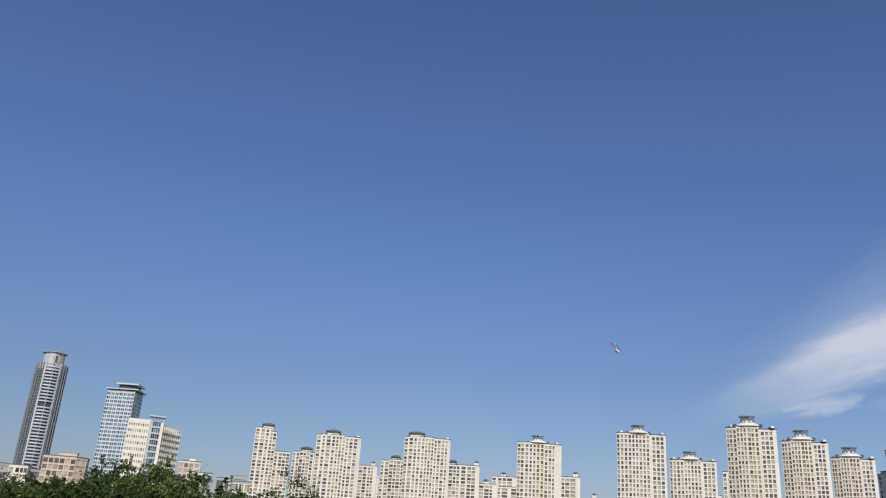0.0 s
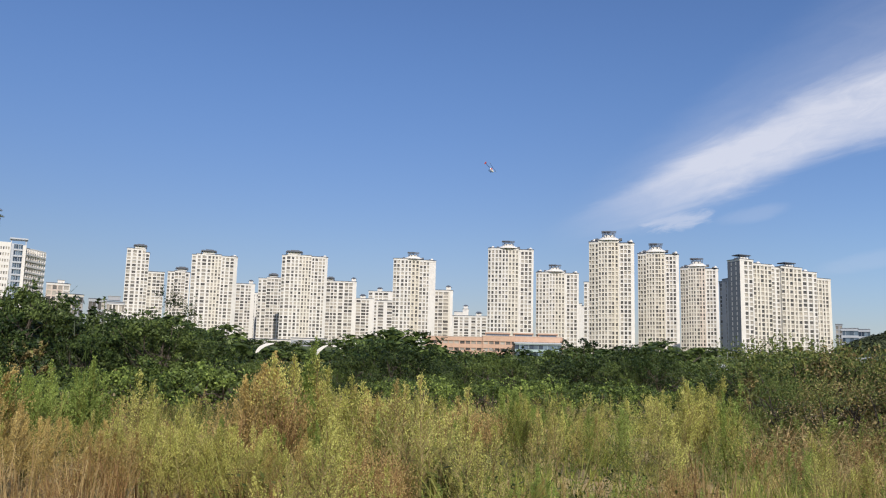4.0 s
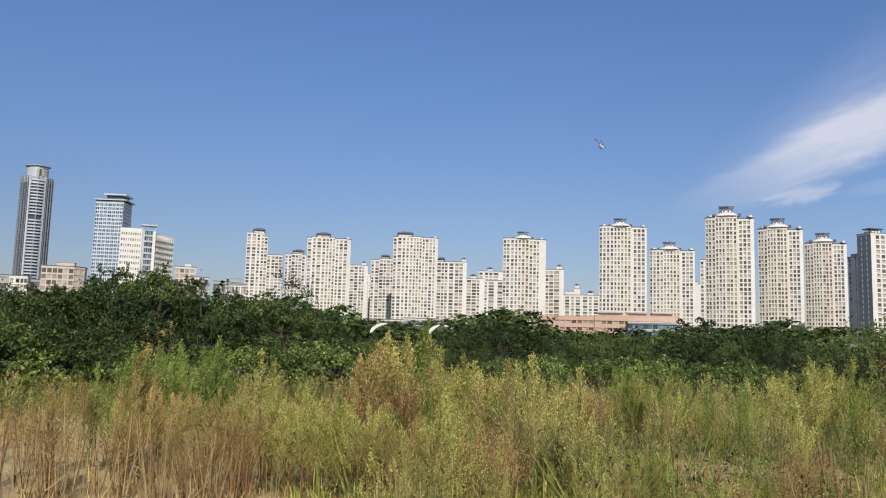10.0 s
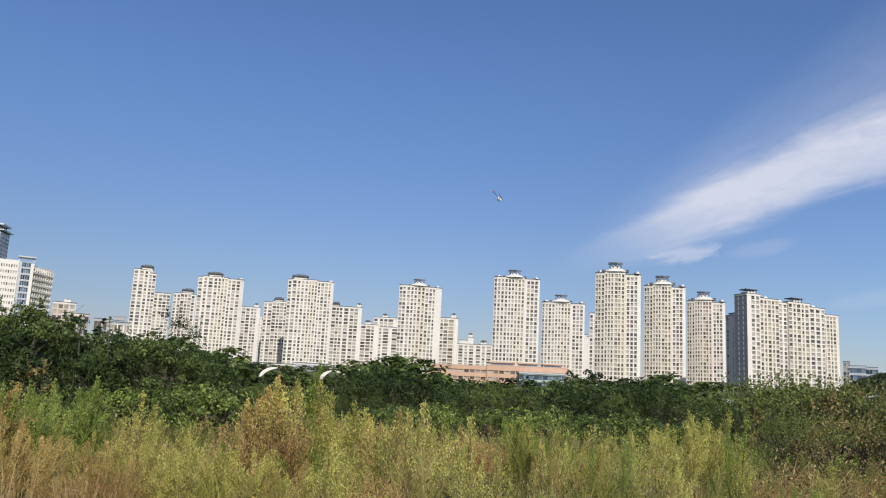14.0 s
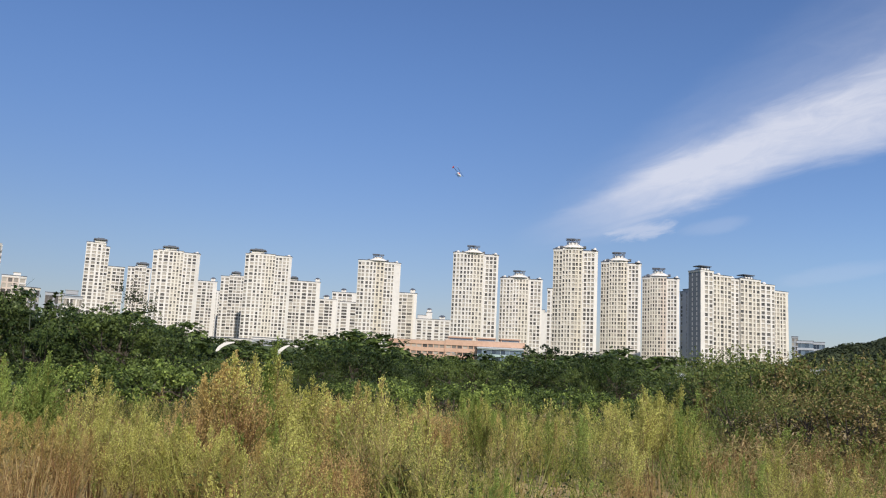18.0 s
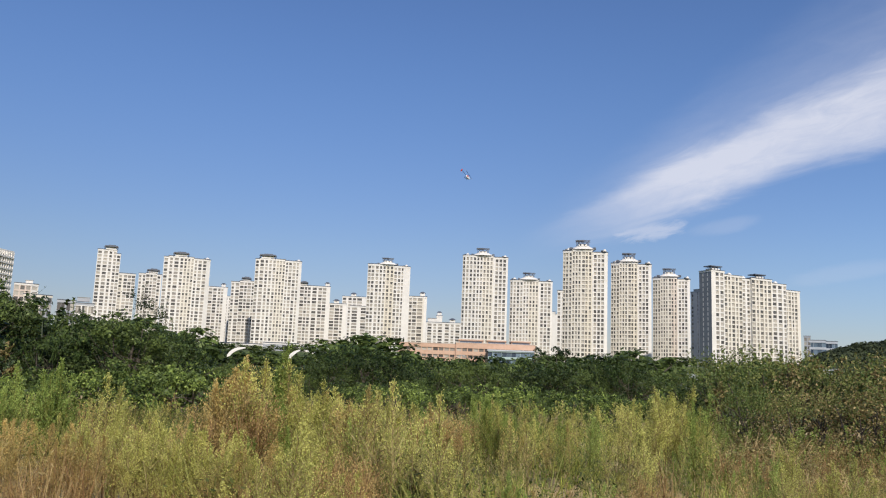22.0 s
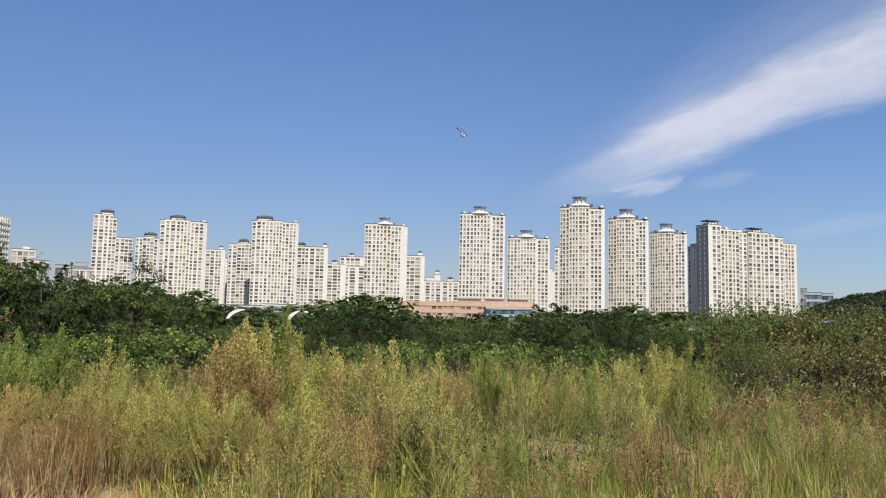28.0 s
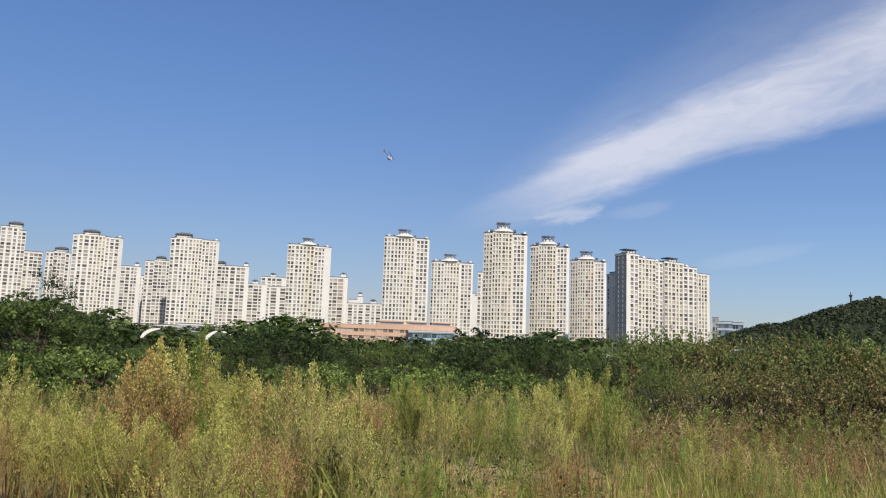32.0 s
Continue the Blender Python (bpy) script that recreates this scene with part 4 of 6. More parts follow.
def build_hill():
    rs = [360, 400, 440, 480, 520, 560, 600, 640, 680, 720, 745, 760, 800, 900, 1050, 1260]
    azs = np.arange(-29, -85.1, -0.8)
    v, q = [], []
    for r in rs:
        for a in azs:
            d = bearing(float(a)) * r
            v.append((d.x, d.y, hill_height(float(a), r) - 2.5))
    n = len(azs)
    for i in range(len(rs) - 1):
        for j in range(n - 1):
            q.append((i * n + j, i * n + j + 1, (i + 1) * n + j + 1, (i + 1) * n + j))
    ob = new("hill", mesh_from("hill", v, q, [HILL]))
    for p in ob.data.polygons:
        p.use_smooth = True
    tagged(ob, "wooded hill behind the field, dark green", "hill", kind="structure")
    return ob


build_hill()


# ---- leaves, shrubs and trees ----
rng = np.random.default_rng(7)


def leaf_cloud(centres, sizes, r, long=1.5, facing=None, loose=0.6):
    """Diamond leaves at the given centres, turned at random or roughly facing the given way. Returns vertices and quads."""
    n = len(centres)
    w = r.normal(size=(n, 3))
    if facing is not None:
        w = w * loose + facing
    w /= np.linalg.norm(w, axis=1)[:, None] + 1e-9
    a = np.cross(w, r.normal(size=(n, 3)))
    a /= np.linalg.norm(a, axis=1)[:, None] + 1e-9
    b = np.cross(w, a)
    s = np.asarray(sizes)[:, None]
    v = np.stack([centres - a * s * long * 0.5, centres + b * s * 0.42 - a * s * 0.1, centres + a * s * long * 0.5, centres - b * s * 0.42 - a * s * 0.1], 1)
    return v.reshape(-1, 3), np.arange(4 * n).reshape(-1, 4)


def clump_points(r, n, lobes, wide, tall, low, sub=12, puff=0.3, skirt=0.55):
    """Points on leafy clumps that sit on a few big lobes of the crown, the way each leaf faces, and its lobe."""
    mid, half = (tall + low) / 2, (tall - low) / 2
    c, rad = [], []
    while len(c) < lobes:
        p = r.normal(size=3)
        p /= np.linalg.norm(p)
        if p[2] > -skirt:
            k = r.uniform(0.5, 0.86)
            c.append((p[0] * wide * k, p[1] * wide * k, mid + p[2] * half * k * (1.0 if p[2] > 0 else 1.1)))
            rad.append(wide * r.uniform(0.2, 0.38))
    c, rad = np.array(c), np.array(rad)
    d = r.normal(size=(lobes, sub, 3))
    d[:, :, 2] = np.abs(d[:, :, 2]) * 1.0 - 0.35
    d /= np.linalg.norm(d, axis=2)[:, :, None]
    flat = half / wide
    tips = c[:, None, :] + d * (rad[:, None] * r.uniform(0.7, 1.1, (lobes, sub)))[:, :, None] * np.array([1, 1, min(1.0, 0.5 + flat * 0.5)])
    i, j = r.integers(0, lobes, n), r.integers(0, sub, n)
    off = r.normal(size=(n, 3))
    off /= np.linalg.norm(off, axis=1)[:, None]
    pts = tips[i, j] + off * (rad[i] * puff * r.uniform(0.1, 1.3, n))[:, None] * np.array([1.15, 1.15, 0.7])
    pts[:, 2] = np.maximum(pts[:, 2], 0.05)
    return pts, d[i, j] * 0.75 + off * 0.35 + np.array([0, 0, 0.4]), i


def limbs(name, r, tall, wide, stems, thick, material, parent):
    """Stems that fork and taper."""
    v, q = [], []

    def tube(p, e, r0, r1, bends=3):
        p, e = np.array(p, float), np.array(e, float)
        axis = e - p
        side = np.cross(axis, [0.3, 0.5, 0.2])
        side /= np.linalg.norm(side) + 1e-9
        other = np.cross(axis / np.linalg.norm(axis), side)
        first = len(v)
        for i in range(bends + 1):
            s = i / bends
            c = p + axis * s + side * 0.06 * np.linalg.norm(axis) * math.sin(s * 5 + r0 * 90)
            rad = r0 + (r1 - r0) * s
            for k in range(5):
                a = 2 * math.pi * k / 5
                v.append(tuple(c + (side * math.cos(a) + other * math.sin(a)) * rad))
        for i in range(bends):
            for k in range(5):
                a, b = first + i * 5 + k, first + i * 5 + (k + 1) % 5
                q.append((a, b, b + 5, a + 5))

    for s in range(stems):
        ang = r.uniform(0, 2 * math.pi)
        out = wide * r.uniform(0.2, 0.6)
        top = (math.cos(ang) * out, math.sin(ang) * out, tall * r.uniform(0.6, 0.9))
        foot = (math.cos(ang) * 0.06 * stems, math.sin(ang) * 0.06 * stems, -0.1)
        tube(foot, top, thick, thick * 0.35)
        for _ in range(4):
            f = r.uniform(0.35, 0.8)
            m = [foot[i] + (top[i] - foot[i]) * f for i in range(3)]
            e = [m[0] + r.uniform(-0.5, 0.5) * wide, m[1] + r.uniform(-0.5, 0.5) * wide, m[2] + r.uniform(0.1, 0.35) * tall]
            tube(m, e, thick * 0.5, thick * 0.12, 2)
    ob = new(name, mesh_from(name, v, q, [material]))
    ob.parent = parent
    return ob


def shrub(seed, tall, wide, leaves, size, mats, label, category="shrub", low=0.1, stems=4, thick=0.04, lobes=12, name="shrub", twigs=0, group="shrubs of the thicket", puff=0.28, long=1.5, sub=12, loose=0.45, mixed=0.4, skirt=0.55, shoot=(0.12, 0.26)):
    """A shrub or small tree: stems and one crown of many leaves; twigs: leafy shoots that break the outline."""
    r = np.random.default_rng(seed)
    thing = tagged(new(name), label, category, group)
    limbs("trunk", r, tall, wide, stems, thick, BARK, thing)
    pts, facing, lobe = clump_points(r, leaves, lobes, wide, tall, low, sub, puff, skirt)
    slots = (r.uniform(size=lobes) < mixed).astype(int)[lobe]
    slots = np.where(r.uniform(size=leaves) < 0.15, 1 - slots, slots)
    shoots, rods = [], []
    for _ in range(twigs):
        a, d = r.uniform(0, 2 * math.pi), wide * 0.8 * math.sqrt(r.uniform(0, 0.8))
        z0 = low + (tall - low) * (0.45 + 0.4 * math.sqrt(max(0.05, 1 - (d / wide) ** 2)))
        e = np.array([r.normal() * 0.1 * tall, r.normal() * 0.1 * tall, tall * r.uniform(*shoot)])
        p = np.array([math.cos(a) * d, math.sin(a) * d, z0])
        rods.append((p - e * 0.5, p + e))
        t = r.uniform(0.0, 1.0, 22)[:, None]
        shoots.append(p + e * t + r.normal(size=(22, 3)) * (0.25 + 0.8 * (1.0 - t)) * 0.02 * tall)
    if shoots:
        pts = np.concatenate([pts] + shoots)
        n = len(pts) - len(facing)
        facing = np.concatenate([facing, np.tile([0.0, 0.0, 0.3], (n, 1))])
        slots = np.concatenate([slots, r.integers(0, 2, n)])
    v, q = leaf_cloud(pts, size * r.uniform(0.6, 1.3, len(pts)), r, long, facing, loose)
    if rods:
        w = np.array([0.0045, 0.002, 0.0]) * tall
        rv = np.array([(p - w, p + w, e + w * 0.4, e - w * 0.4) for p, e in rods]).reshape(-1, 3)
        q = np.concatenate([q, np.arange(len(rv)).reshape(-1, 4) + len(v)])
        v = np.concatenate([v, rv])
        slots = np.concatenate([slots, np.zeros(len(rods), int)])
    ob = new("crown", mesh_from("crown", v, q, mats, slots if len(mats) > 1 else None))
    ob.parent = thing
    return thing


GREEN = "dense green leafy shrub in the thicket behind the weeds"
FAR = "round-crowned green tree on the bank"
CREEPER = "low bright green bush overgrown with creepers"
protos = {
    "a": shrub(1, 3.0, 2.3, 6800, 0.066, [LEAF_DARK, LEAF_MID], GREEN, loose=0.65, twigs=9, lobes=13),
    "b": shrub(2, 2.6, 2.6, 6800, 0.066, [LEAF_DARK, LEAF_MID], GREEN, loose=0.65, twigs=7, lobes=15, mixed=0.3),
    "c": shrub(3, 3.4, 2.0, 6800, 0.068, [LEAF_MID, LEAF_DARK], GREEN, loose=0.65, twigs=12, lobes=12, mixed=0.55),
    "d": shrub(4, 2.4, 1.9, 3800, 0.05, [LEAF_MID, LEAF_OLIVE], "olive-green shrub with small leaves and thin shoots", mixed=0.4, shoot=(0.14, 0.3), low=0.0, skirt=1.0, twigs=46, lobes=22, sub=9, puff=0.5, loose=0.8),
    "e": shrub(5, 2.2, 1.6, 3800, 0.048, [LEAF_OLIVE, LEAF_BROWN], "half-withered olive and brown shrub", shoot=(0.14, 0.3), low=0.0, skirt=1.0, twigs=40, lobes=20, sub=9, puff=0.5, loose=0.8, mixed=0.5),
    "f": shrub(6, 8.0, 4.2, 1000, 0.45, [LEAF_DARK, LEAF_MID], FAR, "tree", low=1.0, stems=1, thick=0.16, lobes=14, name="tree", group="trees on the bank", mixed=0.25),
    "g": shrub(8, 6.0, 4.6, 1000, 0.47, [LEAF_DARK, LEAF_MID], FAR, "tree", low=0.3, stems=1, thick=0.16, lobes=16, name="tree", group="trees on the bank", mixed=0.35),
    "h": shrub(12, 2.8, 2.6, 1700, 0.145, [LEAF_DARK, LEAF_MID], GREEN, twigs=6, lobes=14, mixed=0.25),
    "p": shrub(9, 9.0, 3.4, 4200, 0.26, [LEAF_PINE], "dark flat-topped pine tree near the houses", "tree", low=3.6, stems=1, thick=0.2, lobes=9, name="pine_tree", group="pine trees"),
    "k": shrub(14, 3.6, 1.6, 6000, 0.056, [LEAF_FRESH, LEAF_MID], "young green tree with feathery shoots", "tree", stems=3, twigs=60, lobes=18, low=0.0, skirt=1.0, shoot=(0.08, 0.2), name="tree", group="young trees", loose=0.7, puff=0.4),
    "s": shrub(19, 3.6, 0.34, 420, 0.045, [LEAF_DARK], "thin dark sapling standing out of the thicket", "tree", stems=1, twigs=12, lobes=9, low=1.4, name="sapling", group="young trees"),
    "v": shrub(17, 1.0, 1.5, 2800, 0.052, [LEAF_MID, SPRIG], CREEPER, twigs=10, lobes=14, low=0.0, group="creepers before the thicket", mixed=0.22, loose=0.9),
    "w": shrub(18, 2.0, 0.6, 1700, 0.05, [LEAF_BROWN, LEAF_OLIVE], "withered brown creeper hanging on a shrub", lobes=9, twigs=6, thick=0.02, mixed=0.15, long=2.4, group="creepers before the thicket"),
    "x": shrub(15, 1.75, 0.46, 6400, 0.019, [LEAF_DEAD, LEAF_OLIVE], "withered shrub hung with pale drooping leaves", lobes=24, sub=10, stems=3, thick=0.012, low=0.1, skirt=0.9, long=3.2, loose=1.2, mixed=0.1, puff=0.6),
}
HEIGHT = {}
for key, ob in protos.items():
    zs = sorted(v.co.z for v in ob.children[-1].data.vertices)
    HEIGHT[key] = zs[int(len(zs) * 0.9985)]
used = set()


def plant(kind, az, r, size=1.0, turn=0.0, z=None, tall=1.0):
    """Sets one of the shrubs or trees at a bearing and distance."""
    p = spot(az, r, z)
    m = Matrix.Translation(p) @ pose(0, 0, 0, 0, 0, turn) @ Matrix.Diagonal((size, size, size * tall, 1))
    if kind in used:
        ob = copy_thing(protos[kind], Matrix.Identity(4))
    else:
        used.add(kind)
        ob = protos[kind]
    ob.matrix_basis = m
    return ob


# skyline of the thicket: bearing, height of its top in degrees
SKYLINE = [(34, 1.8), (28.3, 1.7), (26.5, 2.1), (24.9, 2.6), (23.5, 2.3), (21.9, 2.7), (20.5, 3.5), (18.8, 3.95), (17.4, 3.9), (15.9, 3.4), (14.7, 2.7), (13.2, 2.3), (11.0, 2.5), (8.9, 1.9), (7.7, 1.2), (6.4, 0.2), (4.8, -0.05), (2.8, 0.1), (0.9, 0.0), (-1.2, 0.1), (-2.2, 1.1), (-3.4, 1.8), (-5.2, 1.6), (-6.4, 1.0), (-8.0, 1.1), (-10.9, 0.8), (-16.0, 1.1), (-21.0, 1.35), (-22.1, 1.5), (-23.7, 1.2), (-25.6, 0.7), (-26.4, 0.45), (-27.2, 0.7), (-28.0, 0.9), (-34, 1.1), (-42, 0.9), (-46, 0.3), (-50, 0.2), (-64, 0.6)]


def skyline(az):
    for (a, e), (b, f) in zip(SKYLINE, SKYLINE[1:]):
        if b <= az <= a:
            return e + (f - e) * (az - a) / (b - a)
    return 0.5


def thicket():
    pick = random.Random(11)

    def grown(kind, az, r, el, turn=None, tall=1.0):
        """A plant whose top reaches el degrees over the horizon."""
        size = (EYE + r * math.tan(radians(el)) - rise(r)) / (HEIGHT[kind] * tall)
        if size > 0.15:
            plant(kind, az, r, size, pick.uniform(0, 360) if turn is None else turn, tall=tall)

    # the front of the thicket, tallest to the left
    az = 33.0
    while az > -29:
        r = 29 if az > 8 else 33
        for k, (dr, low) in enumerate(((0, 0.0), (6, 0.1), (-4, 1.7))):
            if k == 2 and pick.random() < 0.5:
                continue
            kind = pick.choice("abc" if k == 0 else "aabh" if k == 1 else "bbc")
            a = az + pick.uniform(-0.8, 0.8) + (1.7 if k == 1 else 0.8 if k == 2 else 0.0)
            grown(kind, a, r + dr + pick.uniform(-2.0, 2.0), skyline(a) - low - (pick.uniform(-0.1, 0.25) if pick.random() < 0.5 else pick.uniform(0.3, 1.0)), tall=pick.uniform(0.9, 1.25))
        az -= 3.5
    az = -4.0
    while az > -27:
        grown("v", az, 27.5 + pick.uniform(-1.5, 1.5), -1.2 - pick.uniform(0.0, 0.5), tall=pick.uniform(0.8, 1.2))
        az -= pick.uniform(1.8, 3.2)
    for kind, az, r, el in (("w", 18.5, 26.2, 0.0), ("w", 13.4, 26, -1.3), ("w", -28.2, 22.5, -0.6), ("v", 9.0, 25.5, -1.0), ("v", 6.4, 25.5, -1.3), ("v", 27, 25, -0.6), ("v", 30, 25, -0.4), ("v", 24.4, 24.4, -1.5), ("v", 21.6, 24.6, -1.3), ("v", 16.2, 24.4, -1.6), ("v", 11.6, 25.0, -1.3), ("v", 19.2, 24.0, -1.9)):
        grown(kind, az, r, el)
    # further rows
    az = 6.0
    while az > -63:
        for r in (46, 60):
            grown("h", az + pick.uniform(-1, 1), r + pick.uniform(-3, 3), skyline(az) - pick.uniform(0.0, 0.5))
        az -= 3.0
    # olive and withered shrubs to the right
    for kind, az, r, el in (("d", -27.6, 26, 0.6), ("d", -29.4, 24, 1.5), ("d", -31.6, 23, 1.4), ("e", -33.8, 22.5, 0.9), ("d", -36.0, 22, 0.3), ("e", -38.2, 21.5, 1.0), ("d", -40.2, 21, 1.5), ("e", -42.0, 20.5, 0.7), ("e", -43.6, 20, -0.3),
                            ("e", -33.2, 19, -0.9), ("e", -36.8, 18.5, -0.6), ("e", -40.2, 18.5, -0.8), ("d", -30.5, 20.5, -0.5)):
        grown(kind, az, r, el)
    for kind, az, r, el in (("k", -55.0, 19.0, 3.0), ("k", -57.8, 16.0, 4.9), ("k", -61.0, 16.0, 5.5), ("a", -64.0, 17, 5.0), ("d", -53.8, 17, 0.8), ("k", -52.6, 24, 1.6), ("v", -45.0, 25, 0.3), ("v", -47.6, 24, 0.1), ("k", -46.8, 22, -0.4), ("k", -48.6, 30, 0.0), ("e", -52.8, 13.2, -4.2), ("k", -49.3, 15.5, -1.2), ("d", -51.8, 12.8, -4.4)):
        grown(kind, az, r, el)
    grown("s", 10.5, 31, 2.4)
    grown("s", 9.3, 31.5, 1.95)
    grown("x", -51.2, 13.5, 1.35)
    # trees on the bank, up to the houses
    az = 34.0
    while az > -64:
        for r in (95, 150, 240):
            a = az + pick.uniform(-1.6, 1.6)
            grown(pick.choice("fgg"), a, r + pick.uniform(-12, 12), (min(1.9, skyline(a)) if az > -30 else 0.8) - pick.uniform(0.0, 0.45), tall=0.7)
        az -= 3.4
    az = 7.2
    while az > -2.8:
        grown(pick.choice("fg"), az, 362 + pick.uniform(-4, 6), 0.98 + pick.uniform(-0.2, 0.12), tall=0.5)
        grown("g", az - 0.2, 312 + pick.uniform(-8, 8), 0.72 + pick.uniform(-0.25, 0.12), tall=0.65)
        az -= 0.62
    az = 9.0
    while az > -34:
        if not -16.6 < az < -2.0:
            grown(pick.choice("fg"), az, 424 + pick.uniform(-6, 6), 1.5 + pick.uniform(-0.14, 0.1), tall=0.5)
        az -= 0.8
    for az, r, el in ((-5.0, 330, 2.15), (-4.3, 330, 2.2), (-3.9, 325, 2.05), (-2.9, 320, 1.9), (-16.4, 400, 2.0), (-17.6, 400, 2.1), (-18.2, 400, 1.95), (-25.2, 420, 1.5), (-27.3, 420, 1.5), (-21.2, 410, 1.4)):
        grown("p", az, r, el)


thicket()


def hill_woods():
    """Tree crowns all over the hill, joined: nobody could count them."""
    r = np.random.default_rng(21)
    pts, size, out = [], [], []
    for _ in range(5200):
        az, rr = r.uniform(-80, -33), 400 + 370 * math.sqrt(r.uniform())
        d = bearing(az) * rr
        h = hill_height(az, rr)
        w = r.uniform(2.4, 5.4)
        o = r.normal(size=(26, 3))
        o /= np.linalg.norm(o, axis=1)[:, None]
        o[:, 2] = np.abs(o[:, 2])
        pts.append(np.array([d.x, d.y, h - 2.9]) + o * w * r.uniform(0.8, 1.05, (26, 1)) * np.array([1, 1, 0.95]))
        size.append(w * 0.42 * r.uniform(0.6, 1.2, 26))
        out.append(o + np.array([0, 0, 0.3]))
    pts, size, out = np.concatenate(pts), np.concatenate(size), np.concatenate(out)
    v, q = leaf_cloud(pts, size, r, 1.3, out, 0.3)
    tagged(new("hill_trees", mesh_from("hill_trees", v, q, [LEAF_HILL])), "dense woods on the hill", "woods", kind="stuff")


hill_woods()


def mast(az, r, z):
    thing = tagged(new("mast"), "thin dark lattice mast on the wooded hill", "mast")
    thing.matrix_basis = Matrix.Translation(spot(az, r, z))
    bm = bmesh.new()
    box(bm, -0.55, 0.55, -0.55, 0.55, -6, 10)
    part("shaft", bm, SLATE, thing)
    bm = bmesh.new()
    r0 = bmesh.ops.create_cone(bm, cap_ends=True, segments=10, radius1=0.9, radius2=1.7, depth=1.6)
    bmesh.ops.translate(bm, vec=(0, 0, 8.6), verts=r0["verts"])
    part("platform", bm, SLATE, thing)
    bm = bmesh.new()
    box(bm, -0.25, 0.25, -0.25, 0.25, 10, 12.0)
    part("aerial", bm, SLATE, thing)


mast(-41.7, 742, hill_height(-41.7, 742) - 1)


def hilltop_house():
    thing = tagged(new("hilltop_house"), "small white house with a slim tower on the ridge", "house")
    thing.matrix_basis = Matrix.Translation(spot(-47.9, 752, hill_height(-47.9, 752) + 3.5)) @ pose(0, 0, 0, 0, 0, -47.9)
    bm = bmesh.new()
    box(bm, -2.6, 2.6, 0, 5, -8, 2.2)
    part("wall", bm, WHITE, thing)
    bm = bmesh.new()
    box(bm, -2.9, 2.9, -0.3, 5.3, 2.2, 2.5)
    part("roof", bm, ROOFTOP, thing)
    bm = bmesh.new()
    box(bm, 0.2, 2.0, 1, 3, 2.5, 6.0)
    part("tower", bm, WHITE, thing)
    for x in (-1.3, 1.3):
        bm = bmesh.new()
        box(bm, x - 0.6, x + 0.6, -0.05, 0.05, 0.4, 2.0)
        part("window", bm, PANE, thing)


hilltop_house()


# ---- the weeds ----
class Bits:
    """Collects small leaves as quads with a material slot each."""

    def __init__(self):
        self.v, self.q, self.s = [], [], []

    def add(self, a, slot):
        n = len(self.v)
        self.v.extend(a)
        self.q.append((n, n + 1, n + 2, n + 3))
        self.s.append(slot)

    def stalk(self, p0, p1, w, slot, two=False):
        p0, p1 = np.array(p0, float), np.array(p1, float)
        for o in ((w, 0, 0), (0, w, 0)) if two else ((w, w * 0.3, 0),):
            o = np.array(o)
            self.add([p0 - o, p0 + o, p1 + o * 0.5, p1 - o * 0.5], slot)

    def leaf(self, p, d, w, slot):
        d = np.array(d, float)
        o = np.cross(d, [0.2, 0.4, 1.0])
        o = o / (np.linalg.norm(o) + 1e-9) * w
        self.add([p, p + d * 0.5 + o, p + d, p + d * 0.5 - o], slot)

    def done(self):
        return np.array(self.v), np.array(self.q), np.array(self.s)


def weed_plume(r, bits, wide=0.19, start=0.36, leaves=22, fine=0.0042, per=9):
    """Upright stalk, narrow leaves below, above it a feathery spire of ascending sprays. One metre tall. Slots: 0 stalk, 1 plume."""
    b = Bits()
    lean = r.normal(size=2) * 0.06
    top = np.array([lean[0], lean[1], 1.0])

    def on(t):
        return np.array([lean[0] * t * t, lean[1] * t * t, t])

    b.stalk((0, 0, 0), on(0.5), 0.0048, 0, True)
    b.stalk(on(0.5), top, 0.0034, 0, True)
    for _ in range(leaves):
        t, a = r.uniform(0.1, 0.8), r.uniform(0, 6.28)
        b.leaf(on(t), np.array([math.cos(a), math.sin(a), r.uniform(0.3, 1.2)]) * r.uniform(0.05, 0.12), 0.0045, 0)
    sprays = max(9, bits // per)
    for _ in range(sprays):
        t = start + (1 - start) * r.uniform() ** 0.75
        a = r.uniform(0, 6.28)
        f = (t - start) / (1 - start)
        reach = wide * (0.25 + math.sin(math.pi * min(1, f * 0.8 + 0.1))) * (1.1 - f) * r.uniform(0.5, 1.15)
        d = np.array([math.cos(a) * reach, math.sin(a) * reach, (0.06 + 0.17 * (1 - f)) * r.uniform(0.7, 1.4)])
        p = on(t)
        b.stalk(p, p + d, 0.0016, 0)
        for _ in range(bits // sprays):
            g = r.uniform(0.2, 1.08)
            c = p + d * np.array([g, g, g ** 1.3]) + r.normal(size=3) * 0.007
            b.leaf(c, [r.normal() * 0.007, r.normal() * 0.007, r.uniform(0.006, 0.02)], fine, 1)
    return b.done()


